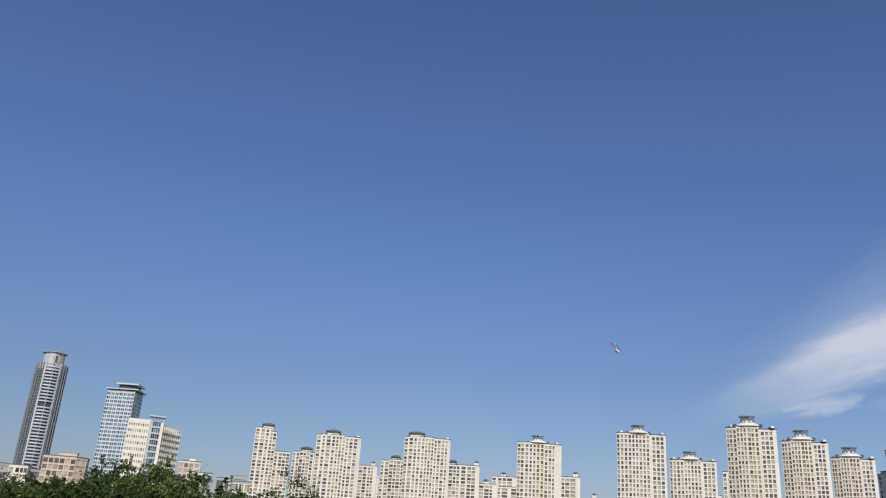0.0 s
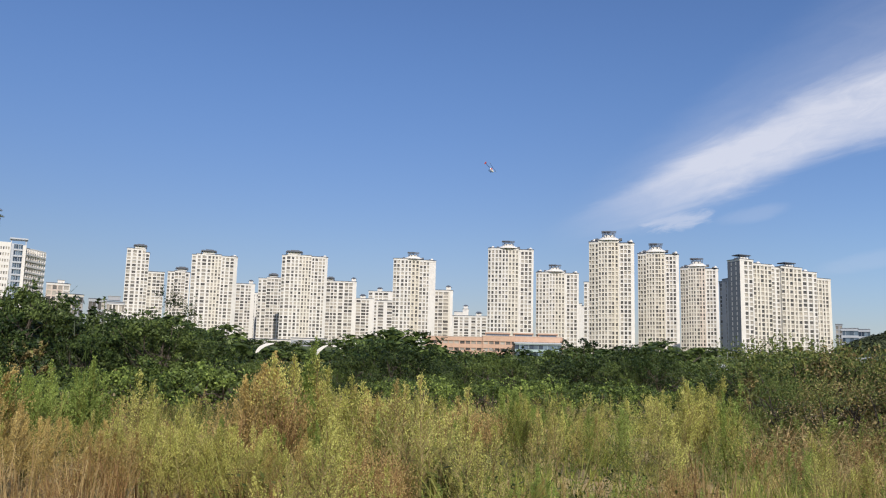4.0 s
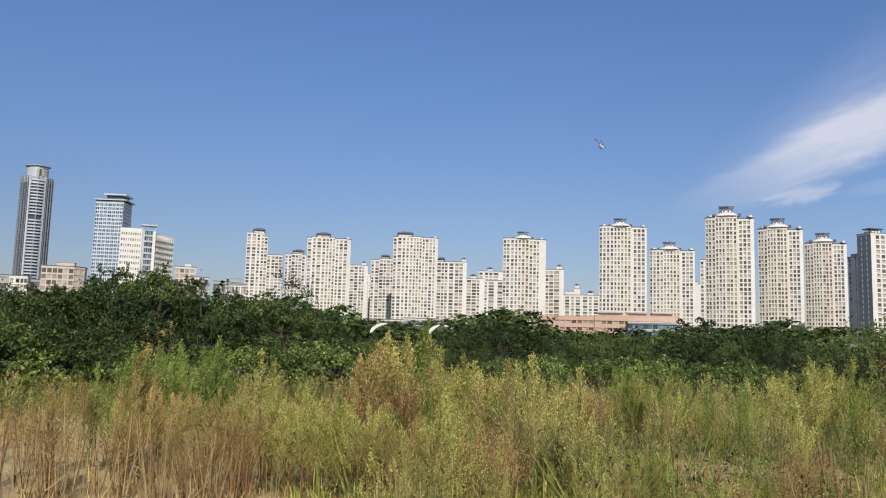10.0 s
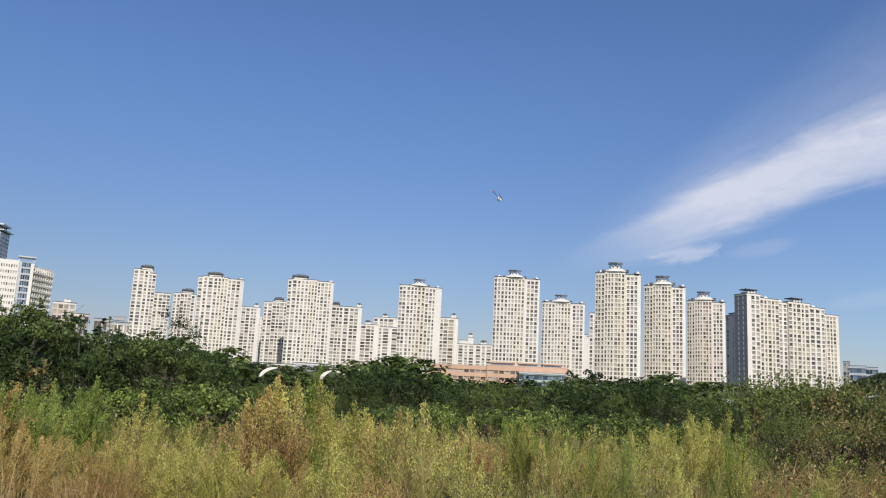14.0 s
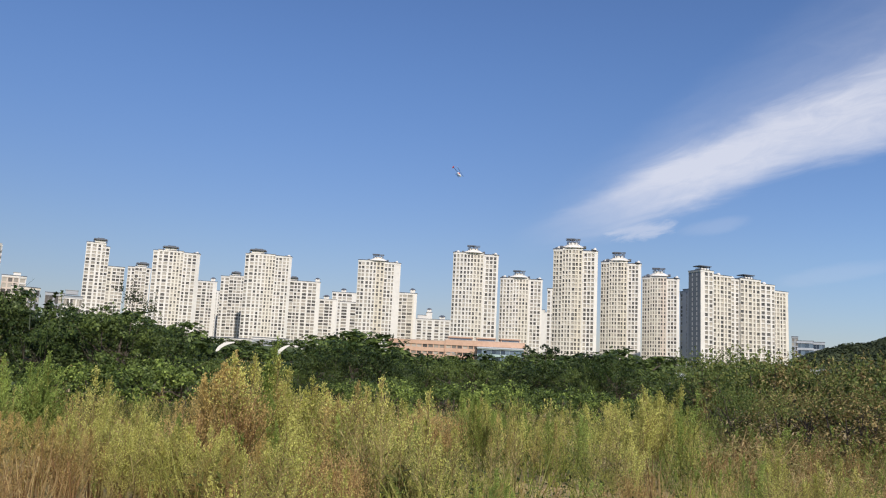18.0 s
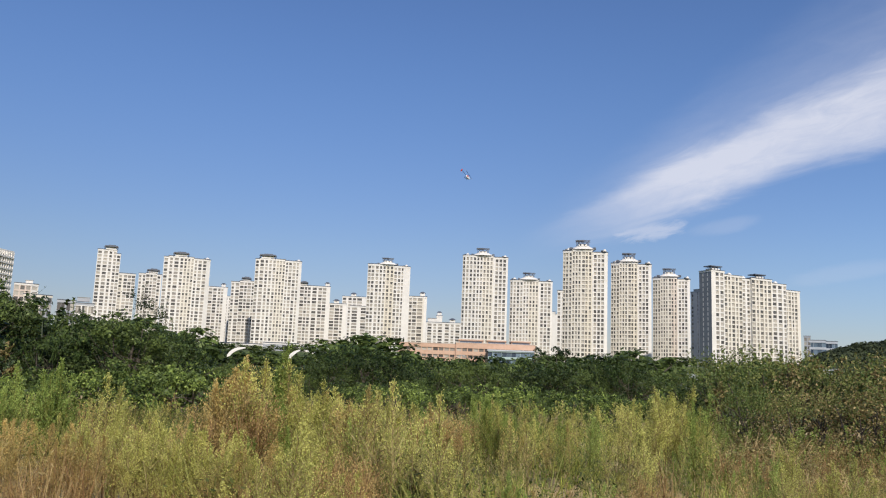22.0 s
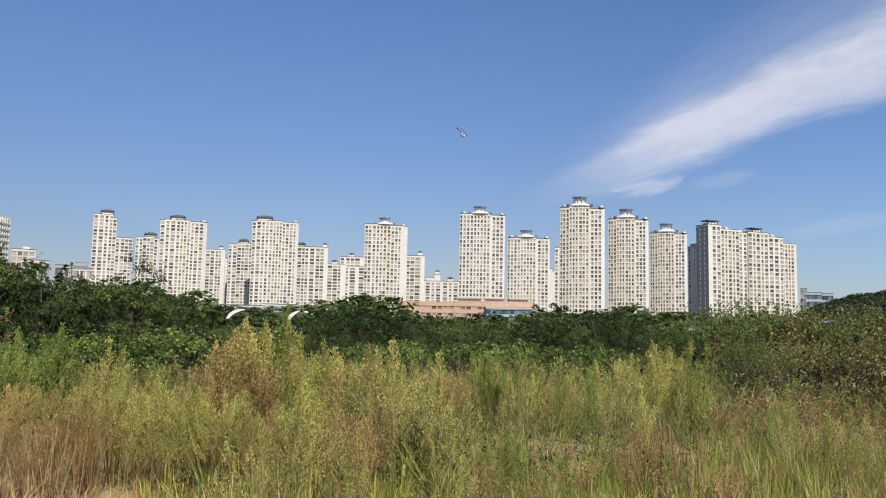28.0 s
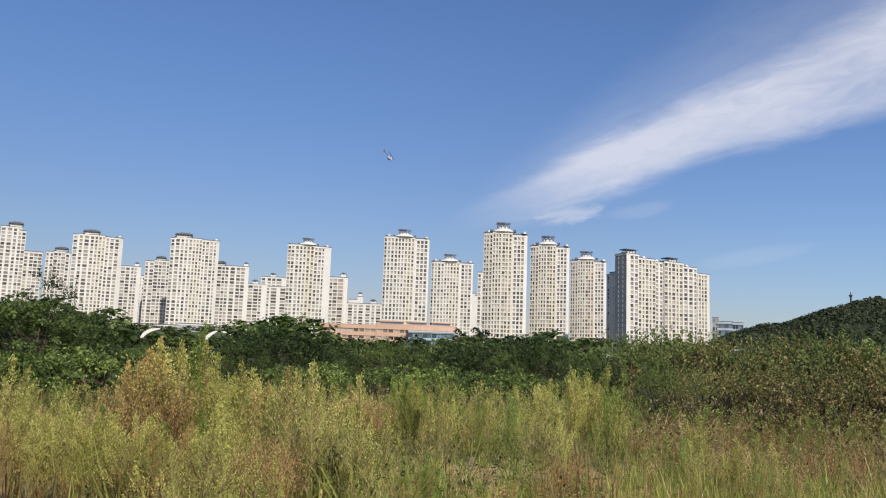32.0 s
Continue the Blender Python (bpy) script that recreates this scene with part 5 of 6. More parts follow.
def weed_bushy(r, bits, wide=0.2, fine=0.0042):
    """Many-branched dry weed with a haze of small seed heads."""
    b = Bits()
    n = 9
    for _ in range(n):
        a, out = r.uniform(0, 6.28), wide * r.uniform(0.2, 1.2)
        e = np.array([math.cos(a) * out, math.sin(a) * out, r.uniform(0.7, 1.0)])
        m = e * np.array([0.35, 0.35, 0.55])
        b.stalk((0, 0, 0), m, 0.005, 0)
        b.stalk(m, e, 0.0035, 0)
        for _ in range(bits // n):
            f = r.uniform(0.25, 1.0)
            c = (m + (e - m) * f) + r.normal(size=3) * np.array([0.04, 0.04, 0.03])
            b.leaf(c, [r.normal() * 0.012, r.normal() * 0.012, r.uniform(0.004, 0.026)], fine, 1)
    return b.done()


def bare_stems(r, n=9):
    """A sheaf of bare dry stems with a few withered leaves."""
    b = Bits()
    for _ in range(n):
        x, y = r.normal(size=2) * 0.12
        e = np.array([x + r.normal() * 0.12, y + r.normal() * 0.12, r.uniform(0.55, 1.0)])
        b.stalk((x, y, 0), e, 0.005, 0, True)
        for _ in range(7):
            p = np.array([x, y, 0]) + (e - np.array([x, y, 0])) * r.uniform(0.2, 1)
            b.leaf(p, [r.normal() * 0.05, r.normal() * 0.05, r.uniform(-0.05, 0.05)], 0.006, 1)
    return b.done()


def grass_tuft(r, blades=18, wide=0.3, thin=0.006, dry=0.0):
    """Arching blades from one root; dry: share of withered ones."""
    b = Bits()
    for _ in range(blades):
        a, out, h = r.uniform(0, 6.28), wide * r.uniform(0.15, 1.0), r.uniform(0.5, 1.0)
        p0 = np.array([r.normal() * 0.07, r.normal() * 0.07, 0])
        p1 = p0 + np.array([math.cos(a) * out * 0.3, math.sin(a) * out * 0.3, h * 0.62])
        p2 = p0 + np.array([math.cos(a) * out, math.sin(a) * out, h])
        o = np.array([math.sin(a), -math.cos(a), 0]) * thin
        slot = int(r.uniform() < dry)
        b.add([p0 - o, p0 + o, p1 + o * 0.8, p1 - o * 0.8], slot)
        b.add([p1 - o * 0.8, p1 + o * 0.8, p2 + o * 0.1, p2 - o * 0.1], slot)
    return b.done()


def scrub(r, n=78, size=1.0):
    """A low tangle of small leaves and stems."""
    b = Bits()
    for _ in range(8):
        a = r.uniform(0, 6.28)
        b.stalk((0, 0, 0), (math.cos(a) * 0.4, math.sin(a) * 0.4, r.uniform(0.5, 0.95)), 0.006, 0)
    for _ in range(n):
        a, d = r.uniform(0, 6.28), 0.5 * math.sqrt(r.uniform())
        p = np.array([math.cos(a) * d, math.sin(a) * d, r.uniform(0.15, 1.0) * (1.05 - d)])
        b.leaf(p, r.normal(size=3) * np.array([0.05, 0.05, 0.035]) * size, 0.016 * size, 1)
    return b.done()


def sow(name, label, shapes, places, mats):
    """Joins many turned and scaled copies of the shapes into one mesh."""
    r = np.random.default_rng(len(places))
    vs, qs, ss, n = [], [], [], 0
    for x, y, z, size, fat in places:
        v, q, s = shapes[r.integers(len(shapes))]
        a = r.uniform(0, 6.28)
        c, d = math.cos(a) * size * fat, math.sin(a) * size * fat
        w = np.empty_like(v)
        w[:, 0], w[:, 1], w[:, 2] = v[:, 0] * c - v[:, 1] * d + x, v[:, 0] * d + v[:, 1] * c + y, v[:, 2] * size + z
        vs.append(w)
        qs.append(q + n)
        ss.append(s)
        n += len(v)
    me = mesh_from(name, np.concatenate(vs), np.concatenate(qs), mats, np.concatenate(ss))
    return tagged(new(name, me), label, "weeds", kind="stuff")


def patch(x, y, seed, scale=0.3):
    return noise.noise(Vector((x * scale, y * scale, seed))) + 0.5 * noise.noise(Vector((x * scale * 2.7, y * scale * 2.7, seed + 5)))


def bias(az, rows):
    """A value that changes with the bearing: rows of (bearing, value)."""
    for (a, e), (b, f) in zip(rows, rows[1:]):
        if b <= az <= a:
            return e + (f - e) * (az - a) / (b - a)
    return rows[-1][1]


PLUME_STANDS = (
    ("plume", -13.6, 14.0, -1.7, 0.5, 7), ("plume", -17.2, 13.0, -2.2, 0.7, 9), ("plume", -22.6, 14.5, -1.2, 0.8, 9), ("plume", -25.7, 13.5, -0.9, 0.9, 10), ("buff", -1.6, 10.5, -1.2, 1.1, 14),
    ("plume", -4.6, 11.0, -1.7, 0.9, 12), ("plume", -7.2, 12.5, -1.8, 0.7, 9), ("buff", -14.9, 8.6, -7.0, 0.6, 8), ("plume", 9.6, 9.5, -3.0, 0.6, 14), ("plume", 8.2, 9.0, -3.6, 0.6, 14), ("plume", 6.2, 8.9, -4.0, 0.9, 18), ("plume", 12.0, 9.4, -4.0, 0.7, 12), ("plume", 10.4, 8.8, -5.2, 0.9, 14), ("buff", 2.8, 8.8, -4.6, 0.9, 12), ("plume", 4.6, 8.7, -5.4, 0.9, 14), ("buff", 14.2, 9.2, -4.4, 0.7, 10),
    ("buff", 4.4, 10.2, -0.7, 0.6, 10), ("plume", -0.9, 10.0, -1.3, 0.5, 8), ("green", 21.0, 11.0, -1.8, 0.6, 8), ("green", 17.6, 11.6, -1.2, 0.5, 8), ("green", 15.6, 11.4, -0.8, 0.4, 7), ("buff", 19.4, 10.8, -2.2, 0.7, 8),
    ("plume", -33.5, 10.0, -4.6, 0.6, 5), ("buff", -52.4, 12.6, -2.4, 1.3, 10),
)
GREEN_STANDS = (
    ("green", -12.5, 14.0, -1.3, 0.45, 7), ("green", -15.5, 13.5, -2.1, 0.7, 9), ("green", -19.5, 13.0, -2.4, 0.8, 9), ("green", -11.1, 9.0, -6.2, 0.5, 7), ("green", 6.9, 10.0, -3.6, 0.4, 6),
    ("green", 1.3, 10.4, -1.3, 0.35, 7), ("green", 1.0, 9.8, -3.4, 0.4, 6), ("green", -30.0, 10.5, -4.4, 0.9, 9), ("green", -38.0, 9.5, -6.0, 0.9, 8), ("tuft", -30.5, 9.0, -5.4, 1.2, 14),
    ("tuft", -37.0, 9.0, -6.6, 1.2, 12), ("tuft", -43.0, 13.0, -4.4, 1.4, 14), ("green", -50.0, 13.0, -2.4, 0.8, 9), ("green", -31.5, 18.6, -2.2, 2.4, 12), ("green", -28.5, 19.0, -1.9, 1.8, 10),
)
DRY_STANDS = (
    ("rust", -9.7, 12.0, -2.1, 0.8, 14), ("rust", -2.6, 7.8, -4.5, 0.7, 11), ("rust", -3.9, 8.2, -4.6, 0.5, 8), ("stems", -26.6, 8.5, -4.4, 0.5, 6), ("rust", -24.5, 9.0, -5.0, 0.6, 7),
    ("rust", 13.4, 8.2, -4.4, 0.8, 14), ("rust", 4.8, 9.6, -2.2, 0.6, 8), ("stems", 24.0, 9.0, -3.4, 0.9, 8), ("stems", 16.5, 8.4, -4.2, 0.8, 8), ("rust", -48.5, 9.5, -5.6, 1.0, 10),
    ("rust", -53.0, 9.5, -4.6, 1.2, 12), ("stems", -53.2, 12.4, -1.6, 1.6, 14), ("stems", -56.5, 11.5, -1.4, 1.4, 10),
)


def field():
    r = np.random.default_rng(5)
    kinds = ("plume", "buff", "green", "rust", "stems", "tuft", "scrub")
    near = {"plume": [weed_plume(r, 360, 0.155, 0.4, fine=0.0046) for _ in range(6)], "buff": [weed_plume(r, 360, 0.17, 0.36, fine=0.0046) for _ in range(6)], "green": [weed_plume(r, 300, 0.13, 0.25, 40, 0.005) for _ in range(6)], "rust": [weed_bushy(r, 380) for _ in range(6)],
            "stems": [bare_stems(r) for _ in range(5)], "tuft": [grass_tuft(r, 34, 0.3, 0.0042, 0.22) for _ in range(6)], "scrub": [scrub(r, 170, 0.55) for _ in range(5)]}
    far = {"plume": [weed_plume(r, 100, 0.16, 0.36, 8, 0.011) for _ in range(6)], "buff": [weed_plume(r, 100, 0.17, 0.3, 8, 0.011) for _ in range(6)], "green": [weed_plume(r, 90, 0.16, 0.25, 14, 0.011) for _ in range(6)], "rust": [weed_bushy(r, 110, 0.22, 0.009) for _ in range(6)],
           "stems": [bare_stems(r, 6) for _ in range(5)], "tuft": [grass_tuft(r, 14, 0.24, 0.009, 0.22) for _ in range(6)], "scrub": [scrub(r, 55) for _ in range(5)]}
    big = {"plume": [weed_plume(r, 860, 0.175, 0.34, 22, 0.0044, 13) for _ in range(4)], "buff": [weed_plume(r, 820, 0.19, 0.32, 20, 0.0044, 13) for _ in range(4)], "green": [weed_plume(r, 720, 0.15, 0.22, 40, 0.0044, 13) for _ in range(4)], "rust": [weed_bushy(r, 520, 0.26) for _ in range(4)], "stems": near["stems"]}
    sets = {(k, n): [] for k in kinds for n in (0, 1, 2)}
    taste = {"plume": [(34, 0.42), (12, 0.4), (0, 0.32), (-14, 0.34), (-26, 0.2), (-36, -0.5), (-64, -0.7)],
             "buff": [(34, 0.2), (14, 0.15), (0, 0.1), (-20, -0.1), (-34, -0.15), (-50, 0.0), (-64, 0.1)],
             "green": [(34, 0.0), (8, 0.0), (-4, 0.2), (-14, 0.35), (-28, 0.3), (-36, -0.2), (-64, -0.4)],
             "rust": [(34, 0.0), (10, -0.02), (-6, 0.0), (-20, -0.1), (-30, -0.05), (-44, 0.0), (-64, 0.1)],
             "stems": [(34, 0.15), (20, 0.05), (5, -0.15), (-20, -0.3), (-40, -0.2), (-52, -0.1), (-56, 0.15), (-64, 0.25)],
             "tuft": [(34, -0.3), (5, -0.15), (-10, 0.22), (-22, 0.32), (-34, 0.4), (-46, 0.25), (-64, 0.0)],
             "scrub": [(34, -0.7), (-10, -0.6), (-28, -0.25), (-36, 0.1), (-50, 0.25), (-64, 0.3)]}
    height = {"plume": (0.75, 1.45), "buff": (0.7, 1.4), "green": (0.65, 1.3), "rust": (0.6, 1.25), "stems": (0.6, 1.1), "tuft": (0.5, 0.95), "scrub": (0.35, 0.7)}
    for _ in range(720):
        az, rr = r.uniform(-64, 34), math.sqrt(r.uniform(5.3 ** 2, 27.5 ** 2))
        if rr > 21 and az < -26:
            continue
        c = bearing(az) * rr
        bare = ((az - 19) / 8) ** 2 + ((rr - 14.3) / 1.9) ** 2 < 1
        if az > 8 and rr < 13 and r.uniform() < 0.8:
            continue
        if bare or (abs(az + 36) < 7 and 15.5 < rr < 22 and r.uniform() < 0.75):
            continue
        best = max(kinds, key=lambda k: bias(az, taste[k]) + patch(c.x, c.y, 7 * len(k) + ord(k[0]), 0.5) * 1.3 + r.normal() * 0.15)
        if 12 < az < 29 and rr < 13 and r.uniform() < 0.4:
            best = "stems" if r.uniform() < 0.5 else "rust" if r.uniform() < 0.4 else "buff"
        if az < -22 and rr > 11 and best == "tuft" and r.uniform() < 0.7:
            best = "scrub" if r.uniform() < 0.6 else "green"
        lo, hi = height[best]
        base = r.uniform(lo, hi) * (1 + 0.2 * patch(c.x, c.y, 77)) * bias(az, [(34, 0.86), (20, 0.9), (2, 0.9), (-14, 0.86), (-28, 0.8), (-40, 0.62), (-64, 0.68)])
        base *= 0.7 if r.uniform() < 0.28 else 1.18 if r.uniform() < 0.25 else 1.0
        if rr < 8:
            base *= 0.66 + 0.34 * max(0.0, (rr - 5.3) / 2.7)
        base *= 1 - (0.36 if az > 3 else 0.29) * min(1.0, max(0.0, (rr - 10) / 6))
        spread = r.uniform(0.1, 0.36)
        for _ in range(int(4 + spread * r.uniform(10, 28)) + int(rr > 16)):
            x, y = c.x + r.normal() * spread, c.y + r.normal() * spread
            here = math.hypot(x, y)
            if here < 5.3 or here > 28:
                continue
            n = 2 if 6.5 < here < 12 and best in big and r.uniform() < 0.4 else int(here > 13)
            sets[best, n].append((x, y, rise(here) - 0.03, base * r.uniform(0.68, 1.1), r.uniform(0.85, 1.35)))
    for _ in range(28):
        c = bearing(r.uniform(8, 31)) * r.uniform(9.0, 12.6)
        kind, base = ("plume", "plume", "buff", "buff")[r.integers(4)], r.uniform(0.65, 1.15)
        for _ in range(int(r.uniform(3, 7))):
            sets[kind, 2].append((c.x + r.normal() * 0.16, c.y + r.normal() * 0.16, -0.03, base * r.uniform(0.75, 1.0), r.uniform(0.9, 1.2)))
    # scrub at the foot of the olive shrubs, and dense growth near by
    for _ in range(760):
        az, rr = r.uniform(-63, -26), r.uniform(15.0, 22.5)
        d = bearing(az) * rr
        sets["scrub" if patch(d.x, d.y, 12, 0.6) > -0.1 else "green", 1].append((d.x, d.y, -0.03, r.uniform(0.5, 1.05), r.uniform(1.0, 1.6)))
    for _ in range(420):
        az, rr = r.uniform(-40, 12), r.uniform(5.4, 10.0)
        d = bearing(az) * rr
        sets["tuft" if patch(d.x, d.y, 15, 0.7) > 0 else "green" if r.uniform() < 0.6 else "rust", 1].append((d.x, d.y, -0.03, r.uniform(0.35, 0.7), r.uniform(1.0, 1.6)))
    # stands of one kind: bearing, distance, height of the top in degrees, width in metres, number of plants
    for kind, az, rr, el, wide, count in PLUME_STANDS + GREEN_STANDS + DRY_STANDS:
        for _ in range(count):
            p = bearing(az) * (rr + r.normal() * 0.25) + bearing(az + 90) * r.uniform(-0.5, 0.5) * wide
            sets[kind, 2 if rr < 15 and kind in big else 1].append((p.x, p.y, -0.03, (EYE + rr * math.tan(radians(el))) * r.uniform(0.72, 1.0), r.uniform(0.9, 1.25)))
    for _ in range(90):
        d = bearing(r.uniform(-29, -12)) * r.uniform(19.5, 26.5)
        sets["plume" if r.uniform() < 0.55 else "green", 1].append((d.x, d.y, -0.03, r.uniform(0.7, 1.1), r.uniform(0.9, 1.4)))
    for _ in range(110):
        d = bearing(r.uniform(-60, -47.5)) * r.uniform(9.5, 15.5)
        sets["scrub" if r.uniform() < 0.6 else "rust", 0].append((d.x, d.y, -0.03, r.uniform(0.4, 0.8), r.uniform(1.0, 1.5)))
    for _ in range(150):
        d = bearing(r.uniform(-63, -48)) * r.uniform(13.5, 18.0)
        sets["scrub" if r.uniform() < 0.5 else "green", 1].append((d.x, d.y, -0.03, r.uniform(0.5, 1.0), r.uniform(1.0, 1.6)))
    # a bank of bright tall grass before the shrubs
    for _ in range(95):
        sets["tuft", 0].append((*(bearing(-47.3 + r.normal() * 1.1) * (16.5 + r.normal() * 0.9)).xy, -0.03, r.uniform(0.8, 1.3), r.uniform(0.8, 1.2)))
    for _ in range(1500):
        az, rr = r.uniform(-64, -27), math.sqrt(r.uniform(6.0 ** 2, 18.0 ** 2))
        d = bearing(az) * rr
        kind = "scrub" if patch(d.x, d.y, 61, 0.5) + r.normal() * 0.2 > bias(az, [(-27, 0.9), (-40, 0.45), (-50, 0.1), (-64, -0.1)]) else "tuft" if r.uniform() < 0.8 else "rust"
        if rr > 11 and az > -47 and kind == "tuft":
            kind = "scrub" if r.uniform() < 0.7 else "green"
        sets[kind, int(rr > 13)].append((d.x, d.y, rise(rr) - 0.03, r.uniform(0.35, 0.75), r.uniform(1.0, 1.5)))
    # single tall plants that stand over the rest
    for kind, az, rr, el in (("green", 1.5, 11, 1.35), ("green", 1.2, 11.2, 0.7), ("plume", 2.6, 10.5, 0.3), ("plume", 0.6, 11, 0.4), ("buff", 4.6, 10, -0.3), ("plume", 3.6, 10, 0.2), ("buff", 3.9, 10.4, 0.3), ("rust", 3.0, 9.6, -0.8), ("green", 18.6, 12, -0.6), ("green", 15.0, 12, -0.2), ("green", 14.7, 12, -0.4), ("plume", 11.9, 12, -0.9), ("green", 20.6, 11, -0.7), ("buff", 19.6, 11, -0.6), ("green", 17.2, 12.5, -0.5),
                             ("plume", -1.4, 10, -0.9), ("plume", -0.6, 10, -1.1), ("buff", -9.6, 12, -2.0), ("rust", -10.4, 12, -2.2), ("green", -13.7, 14, -1.2), ("plume", -25.6, 14, -0.3), ("plume", -24.2, 13, -0.5), ("green", -26.6, 13, -0.6), ("plume", -25.2, 13.5, -0.8), ("plume", -32.6, 11, -3.0), ("plume", -34.6, 10, -4.4), ("plume", -36.5, 10, -4.2), ("stems", -54.6, 11, -1.4), ("stems", -56.4, 10.5, -0.6), ("stems", -58.4, 10, -0.6), ("plume", -54.2, 11, -1.2), ("stems", -59.8, 10, -1.0)):
        d = bearing(az) * rr
        for turn in range(4):
            sets[kind, 2].append((d.x + r.normal() * 0.07, d.y + r.normal() * 0.07, -0.03, (EYE + rr * math.tan(radians(el))) * (1.0 - 0.09 * turn), 1.1))
    # undergrowth
    low, dry = [], []
    for _ in range(8000):
        az, rr = r.uniform(-64, 34) if r.uniform() < 0.72 else r.uniform(-64, -28), math.sqrt(r.uniform(5.0 ** 2, 29.0 ** 2))
        if (az > -20 and r.uniform() < 0.25) or (az > 8 and 8 < rr < 14 and r.uniform() < 0.5):
            continue
        d = bearing(az) * rr
        k = patch(d.x, d.y, 40, 0.25)
        if (k > 0.5 and az > 8) or ((az - 19) / 8) ** 2 + ((rr - 14.3) / 1.9) ** 2 < 0.9:
            continue
        spot_here = (d.x, d.y, rise(rr) - 0.03, r.uniform(0.2, 0.45), r.uniform(0.9, 1.6))
        (dry if patch(d.x, d.y, 90) + bias(az, [(34, 0.5), (10, 0.35), (-10, -0.2), (-28, -0.3), (-40, 0.2), (-64, 0.3)]) > 0 else low).append(spot_here)
    for _ in range(1500):
        az, rr = r.uniform(-64, 10), r.uniform(5.2, 11.0)
        d = bearing(az) * rr
        (dry if patch(d.x, d.y, 90) + r.normal() * 0.2 > 0.1 else low).append((d.x, d.y, -0.03, r.uniform(0.2, 0.42), r.uniform(0.9, 1.6)))
    # dry litter on the bare ground, and a few brown bushes on it
    for _ in range(900):
        d = bearing(r.uniform(3, 34)) * r.uniform(6.5, 15.5)
        dry.append((d.x, d.y, -0.03, r.uniform(0.08, 0.24), r.uniform(1.2, 2.6)))
    for az, rr, el, wide, count in ((14.6, 9.0, -5.2, 0.7, 10), (12.6, 9.6, -4.2, 0.5, 7), (23.0, 9.4, -4.6, 0.9, 6), (26.0, 10.2, -3.6, 0.8, 6), (17.4, 9.2, -6.4, 0.6, 5), (7.4, 8.9, -6.6, 0.7, 7)):
        for _ in range(count):
            p = bearing(az) * (rr + r.normal() * 0.2) + bearing(az + 90) * r.uniform(-0.5, 0.5) * wide
            sets["rust", 2].append((p.x, p.y, -0.03, (EYE + rr * math.tan(radians(el))) * r.uniform(0.7, 1.0), r.uniform(0.9, 1.2)))
    words = {"plume": ("plume_weeds", "tall yellow-green feathery weeds in the field", [STALK_BROWN, PLUME]), "buff": ("buff_weeds", "buff-coloured feathery weeds on red stalks", [STALK_BROWN, BUFF]),
             "green": ("green_weeds", "slender fresh green weeds in the field", [STALK_GREEN, SPRIG]),
             "rust": ("rust_weeds", "rust-brown dry weeds with seed heads", [STALK_RED, RUST]), "stems": ("dry_stems", "bare straw-coloured dry stems in the field", [STALK_STRAW, LEAF_BROWN]),
             "tuft": ("tall_grass", "tall green and yellow grass in the field", [BLADE, DRYGRASS]), "scrub": ("low_scrub", "low tangled olive and brown scrub", [STALK_STRAW, SCRUB])}
    for (k, n), places in sets.items():
        # the open ground on the left stays bare up to its first tall plants
        places = [p for p in places if math.hypot(p[0], p[1]) > 8.3 + 0.5 * math.sin(p[0] * 3) or p[0] > -0.09 * p[1]]
        if places:
            name, label, mats = words[k]
            sow(name, label + ("", ", further off", ", full-grown")[n], (near, far, big)[n][k], places, mats)
    short = [grass_tuft(r, 7, 0.7, 0.014) for _ in range(8)]
    sow("undergrowth", "short green grass growing between the weeds", short, low, [BLADE])
    # leafy plants in the gaps, coloured dark where dense weeds shade themselves
    shade = []
    for _ in range(2400):
        az, rr = r.uniform(-64, 34), math.sqrt(r.uniform(8.0 ** 2, 28.0 ** 2))
        d = bearing(az) * rr
        if patch(d.x, d.y, 33, 0.4) > -0.25 and (az < 6 or rr > 17) and ((az - 19) / 8) ** 2 + ((rr - 14.3) / 1.9) ** 2 > 1.3:
            shade.append((d.x, d.y, rise(rr) - 0.03, r.uniform(0.4, 0.95) * bias(az, [(34, 1.0), (-26, 1.0), (-34, 0.6), (-64, 0.6)]), r.uniform(0.9, 1.5)))
    for _ in range(260):
        az, rr = r.uniform(2, 31), r.uniform(17.5, 26.5)
        d = bearing(az) * rr
        shade.append((d.x, d.y, -0.03, r.uniform(0.35, 0.75), r.uniform(1.0, 1.6)))
    sow("leafy_undergrowth", "low dark green leafy plants between the weeds", [scrub(r, 55) for _ in range(5)], shade, [STALK_GREEN, LEAF_LOW])
    sow("dry_undergrowth", "short dry grass between the weeds", short, dry, [DRYGRASS])


field()


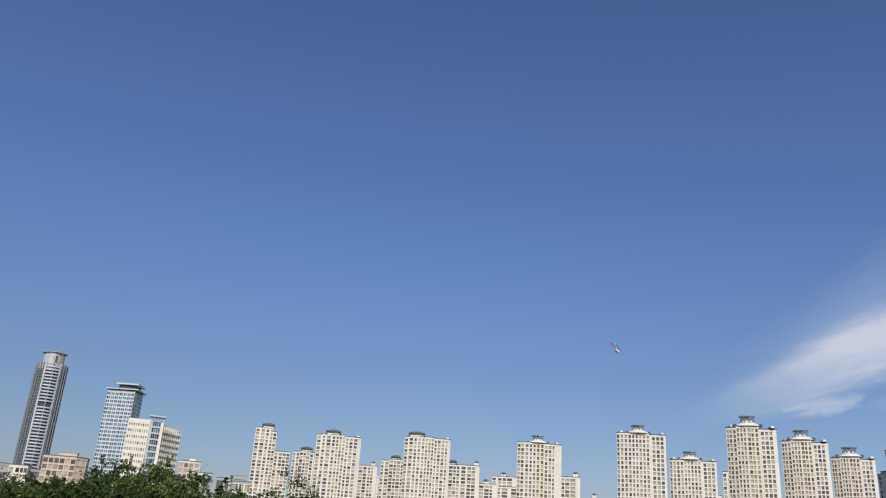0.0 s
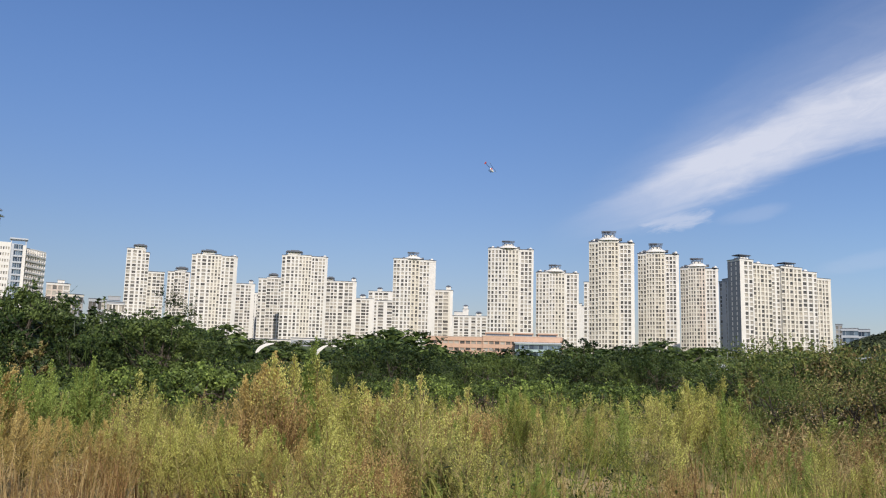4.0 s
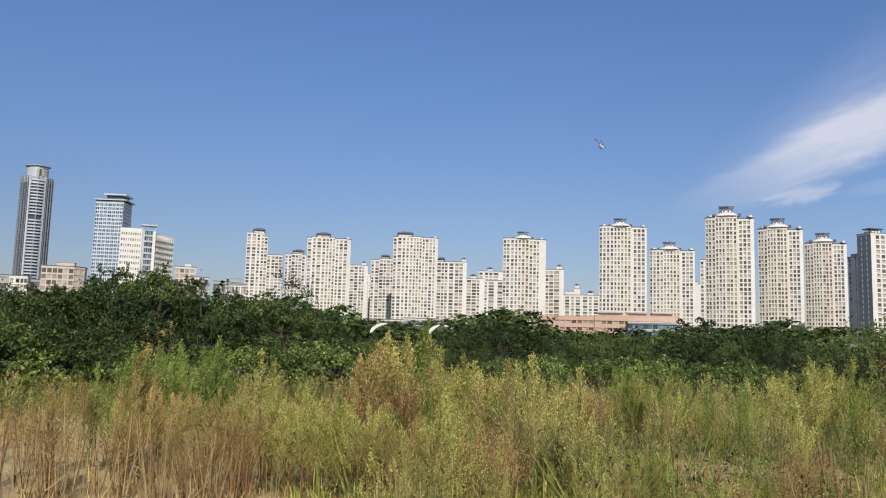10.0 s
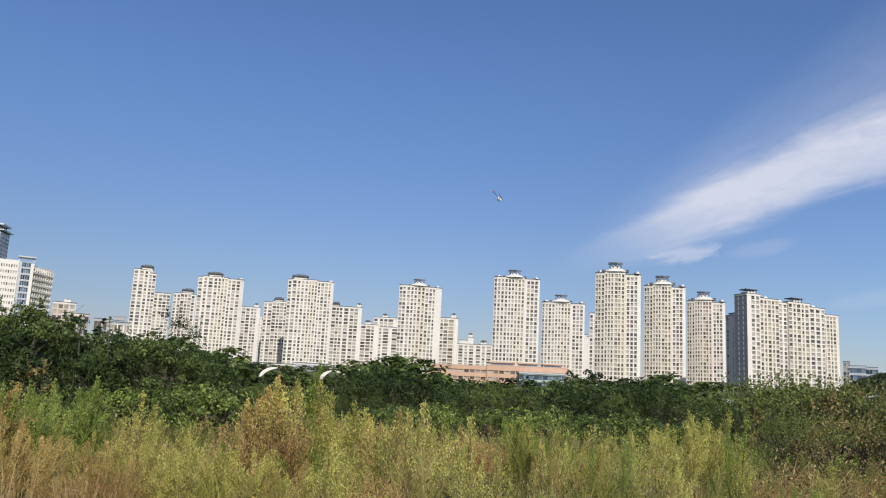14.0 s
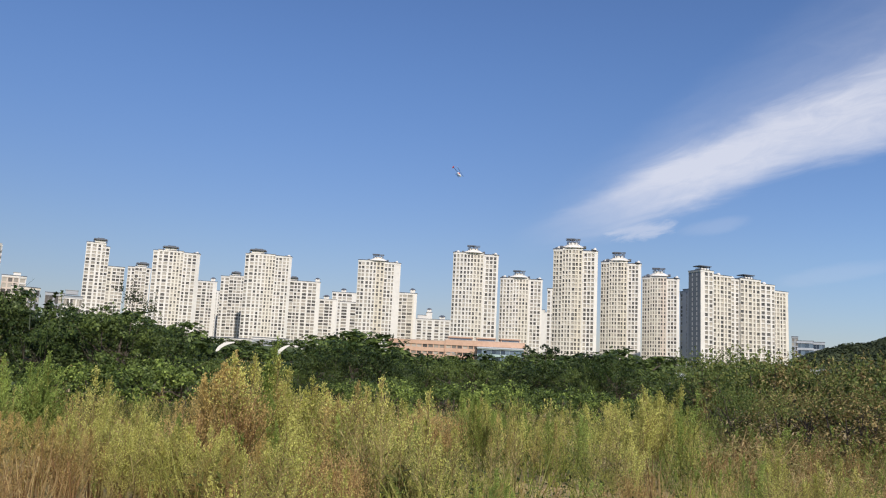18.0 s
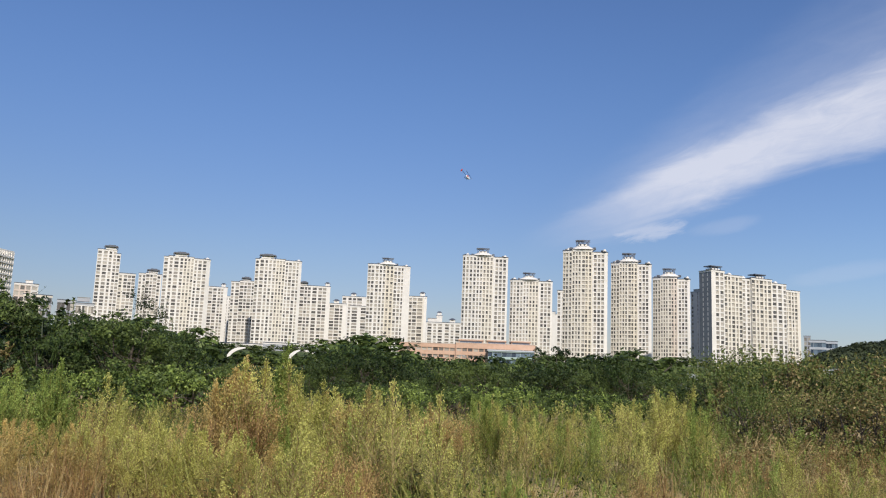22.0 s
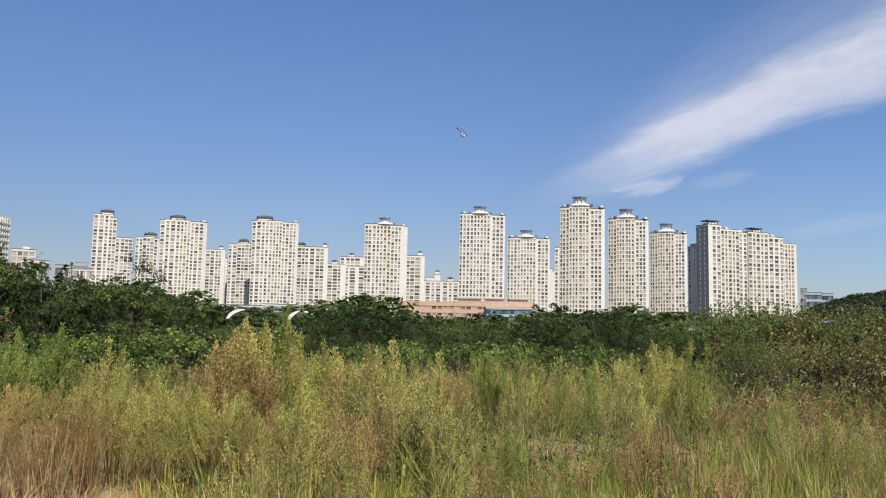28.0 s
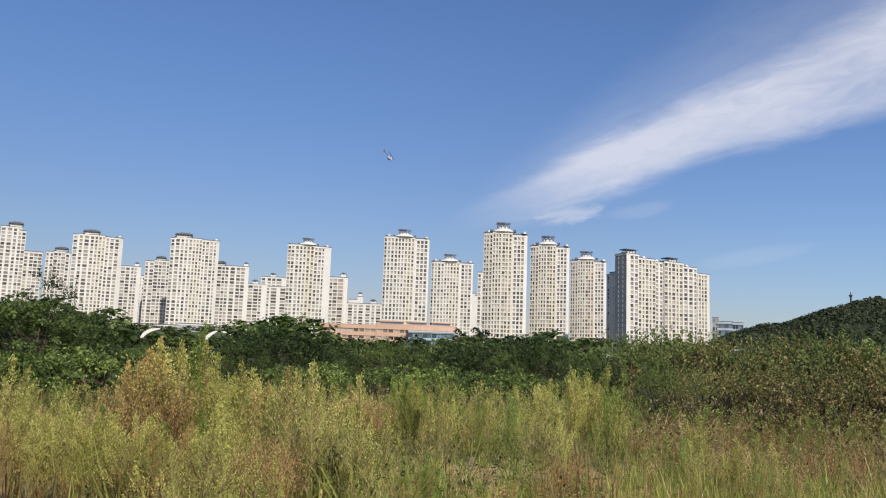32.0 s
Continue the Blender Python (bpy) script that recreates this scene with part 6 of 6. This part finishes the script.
# ---- the model helicopter ----
def helicopter():
    thing = tagged(new("model_helicopter"), "small white and red model helicopter in flight, dark tail boom", "model helicopter")
    thing.matrix_basis = Matrix.Translation(bearing(-11.0, 13.9) * 88 + Vector((0, 0, EYE))) @ pose(0, 0, 0, 20, 35, 30)
    white = surface("white_gloss", (0.7, 0.7, 0.7), (0.8, 0.8, 0.8), 0.3, 2.0)
    red = surface("red_gloss", (0.45, 0.04, 0.03), (0.6, 0.07, 0.05), 0.3, 2.0)
    black = surface("black_carbon", (0.02, 0.02, 0.025), (0.04, 0.04, 0.045), 0.4, 2.0)
    bm = bmesh.new()
    bmesh.ops.create_uvsphere(bm, u_segments=16, v_segments=10, radius=1.0)
    for v in bm.verts:
        v.co = Vector((v.co.x * 0.32 + 0.12, v.co.y * 0.10 * (1.2 - 0.4 * abs(v.co.x)), v.co.z * 0.14))
    part("canopy", bm, white, thing)
    bm = bmesh.new()
    bmesh.ops.create_uvsphere(bm, u_segments=12, v_segments=8, radius=1.0)
    for v in bm.verts:
        v.co = Vector((v.co.x * 0.16 + 0.02, v.co.y * 0.115, v.co.z * 0.10 + 0.05))
    part("canopy_stripe", bm, red, thing, "red canopy marking")
    bm = bmesh.new()
    r = bmesh.ops.create_cone(bm, cap_ends=True, segments=8, radius1=0.03, radius2=0.02, depth=0.85)
    bmesh.ops.transform(bm, matrix=pose(-0.55, 0, 0.02, 0, 90, 0), verts=r["verts"])
    part("tail_boom", bm, black, thing)
    bm = bmesh.new()
    box(bm, -1.05, -0.92, -0.008, 0.008, -0.12, 0.14)
    part("tail_fin", bm, red, thing)
    bm = bmesh.new()
    box(bm, -0.012, 0.012, -0.012, 0.012, 0.1, 0.3)
    part("rotor_mast", bm, black, thing)
    for a in (20, 200):
        bm = bmesh.new()
        box(bm, 0.04, 0.68, -0.03, 0.03, 0.285, 0.30, pose(0, 0, 0, 0, 0, a))
        blade = part("rotor_blade", bm, black, thing)
        bm = bmesh.new()
        box(bm, 0.68, 0.80, -0.03, 0.03, 0.285, 0.30, pose(0, 0, 0, 0, 0, a))
        part("blade_tip", bm, white, blade, "white blade tip")
    for y in (-0.1, 0.1):
        bm = bmesh.new()
        box(bm, -0.2, 0.26, y - 0.01, y + 0.01, -0.25, -0.23)
        box(bm, -0.1, -0.08, y - 0.01, y + 0.01, -0.24, -0.08)
        box(bm, 0.12, 0.14, y - 0.01, y + 0.01, -0.24, -0.08)
        part("skid", bm, black, thing)


helicopter()
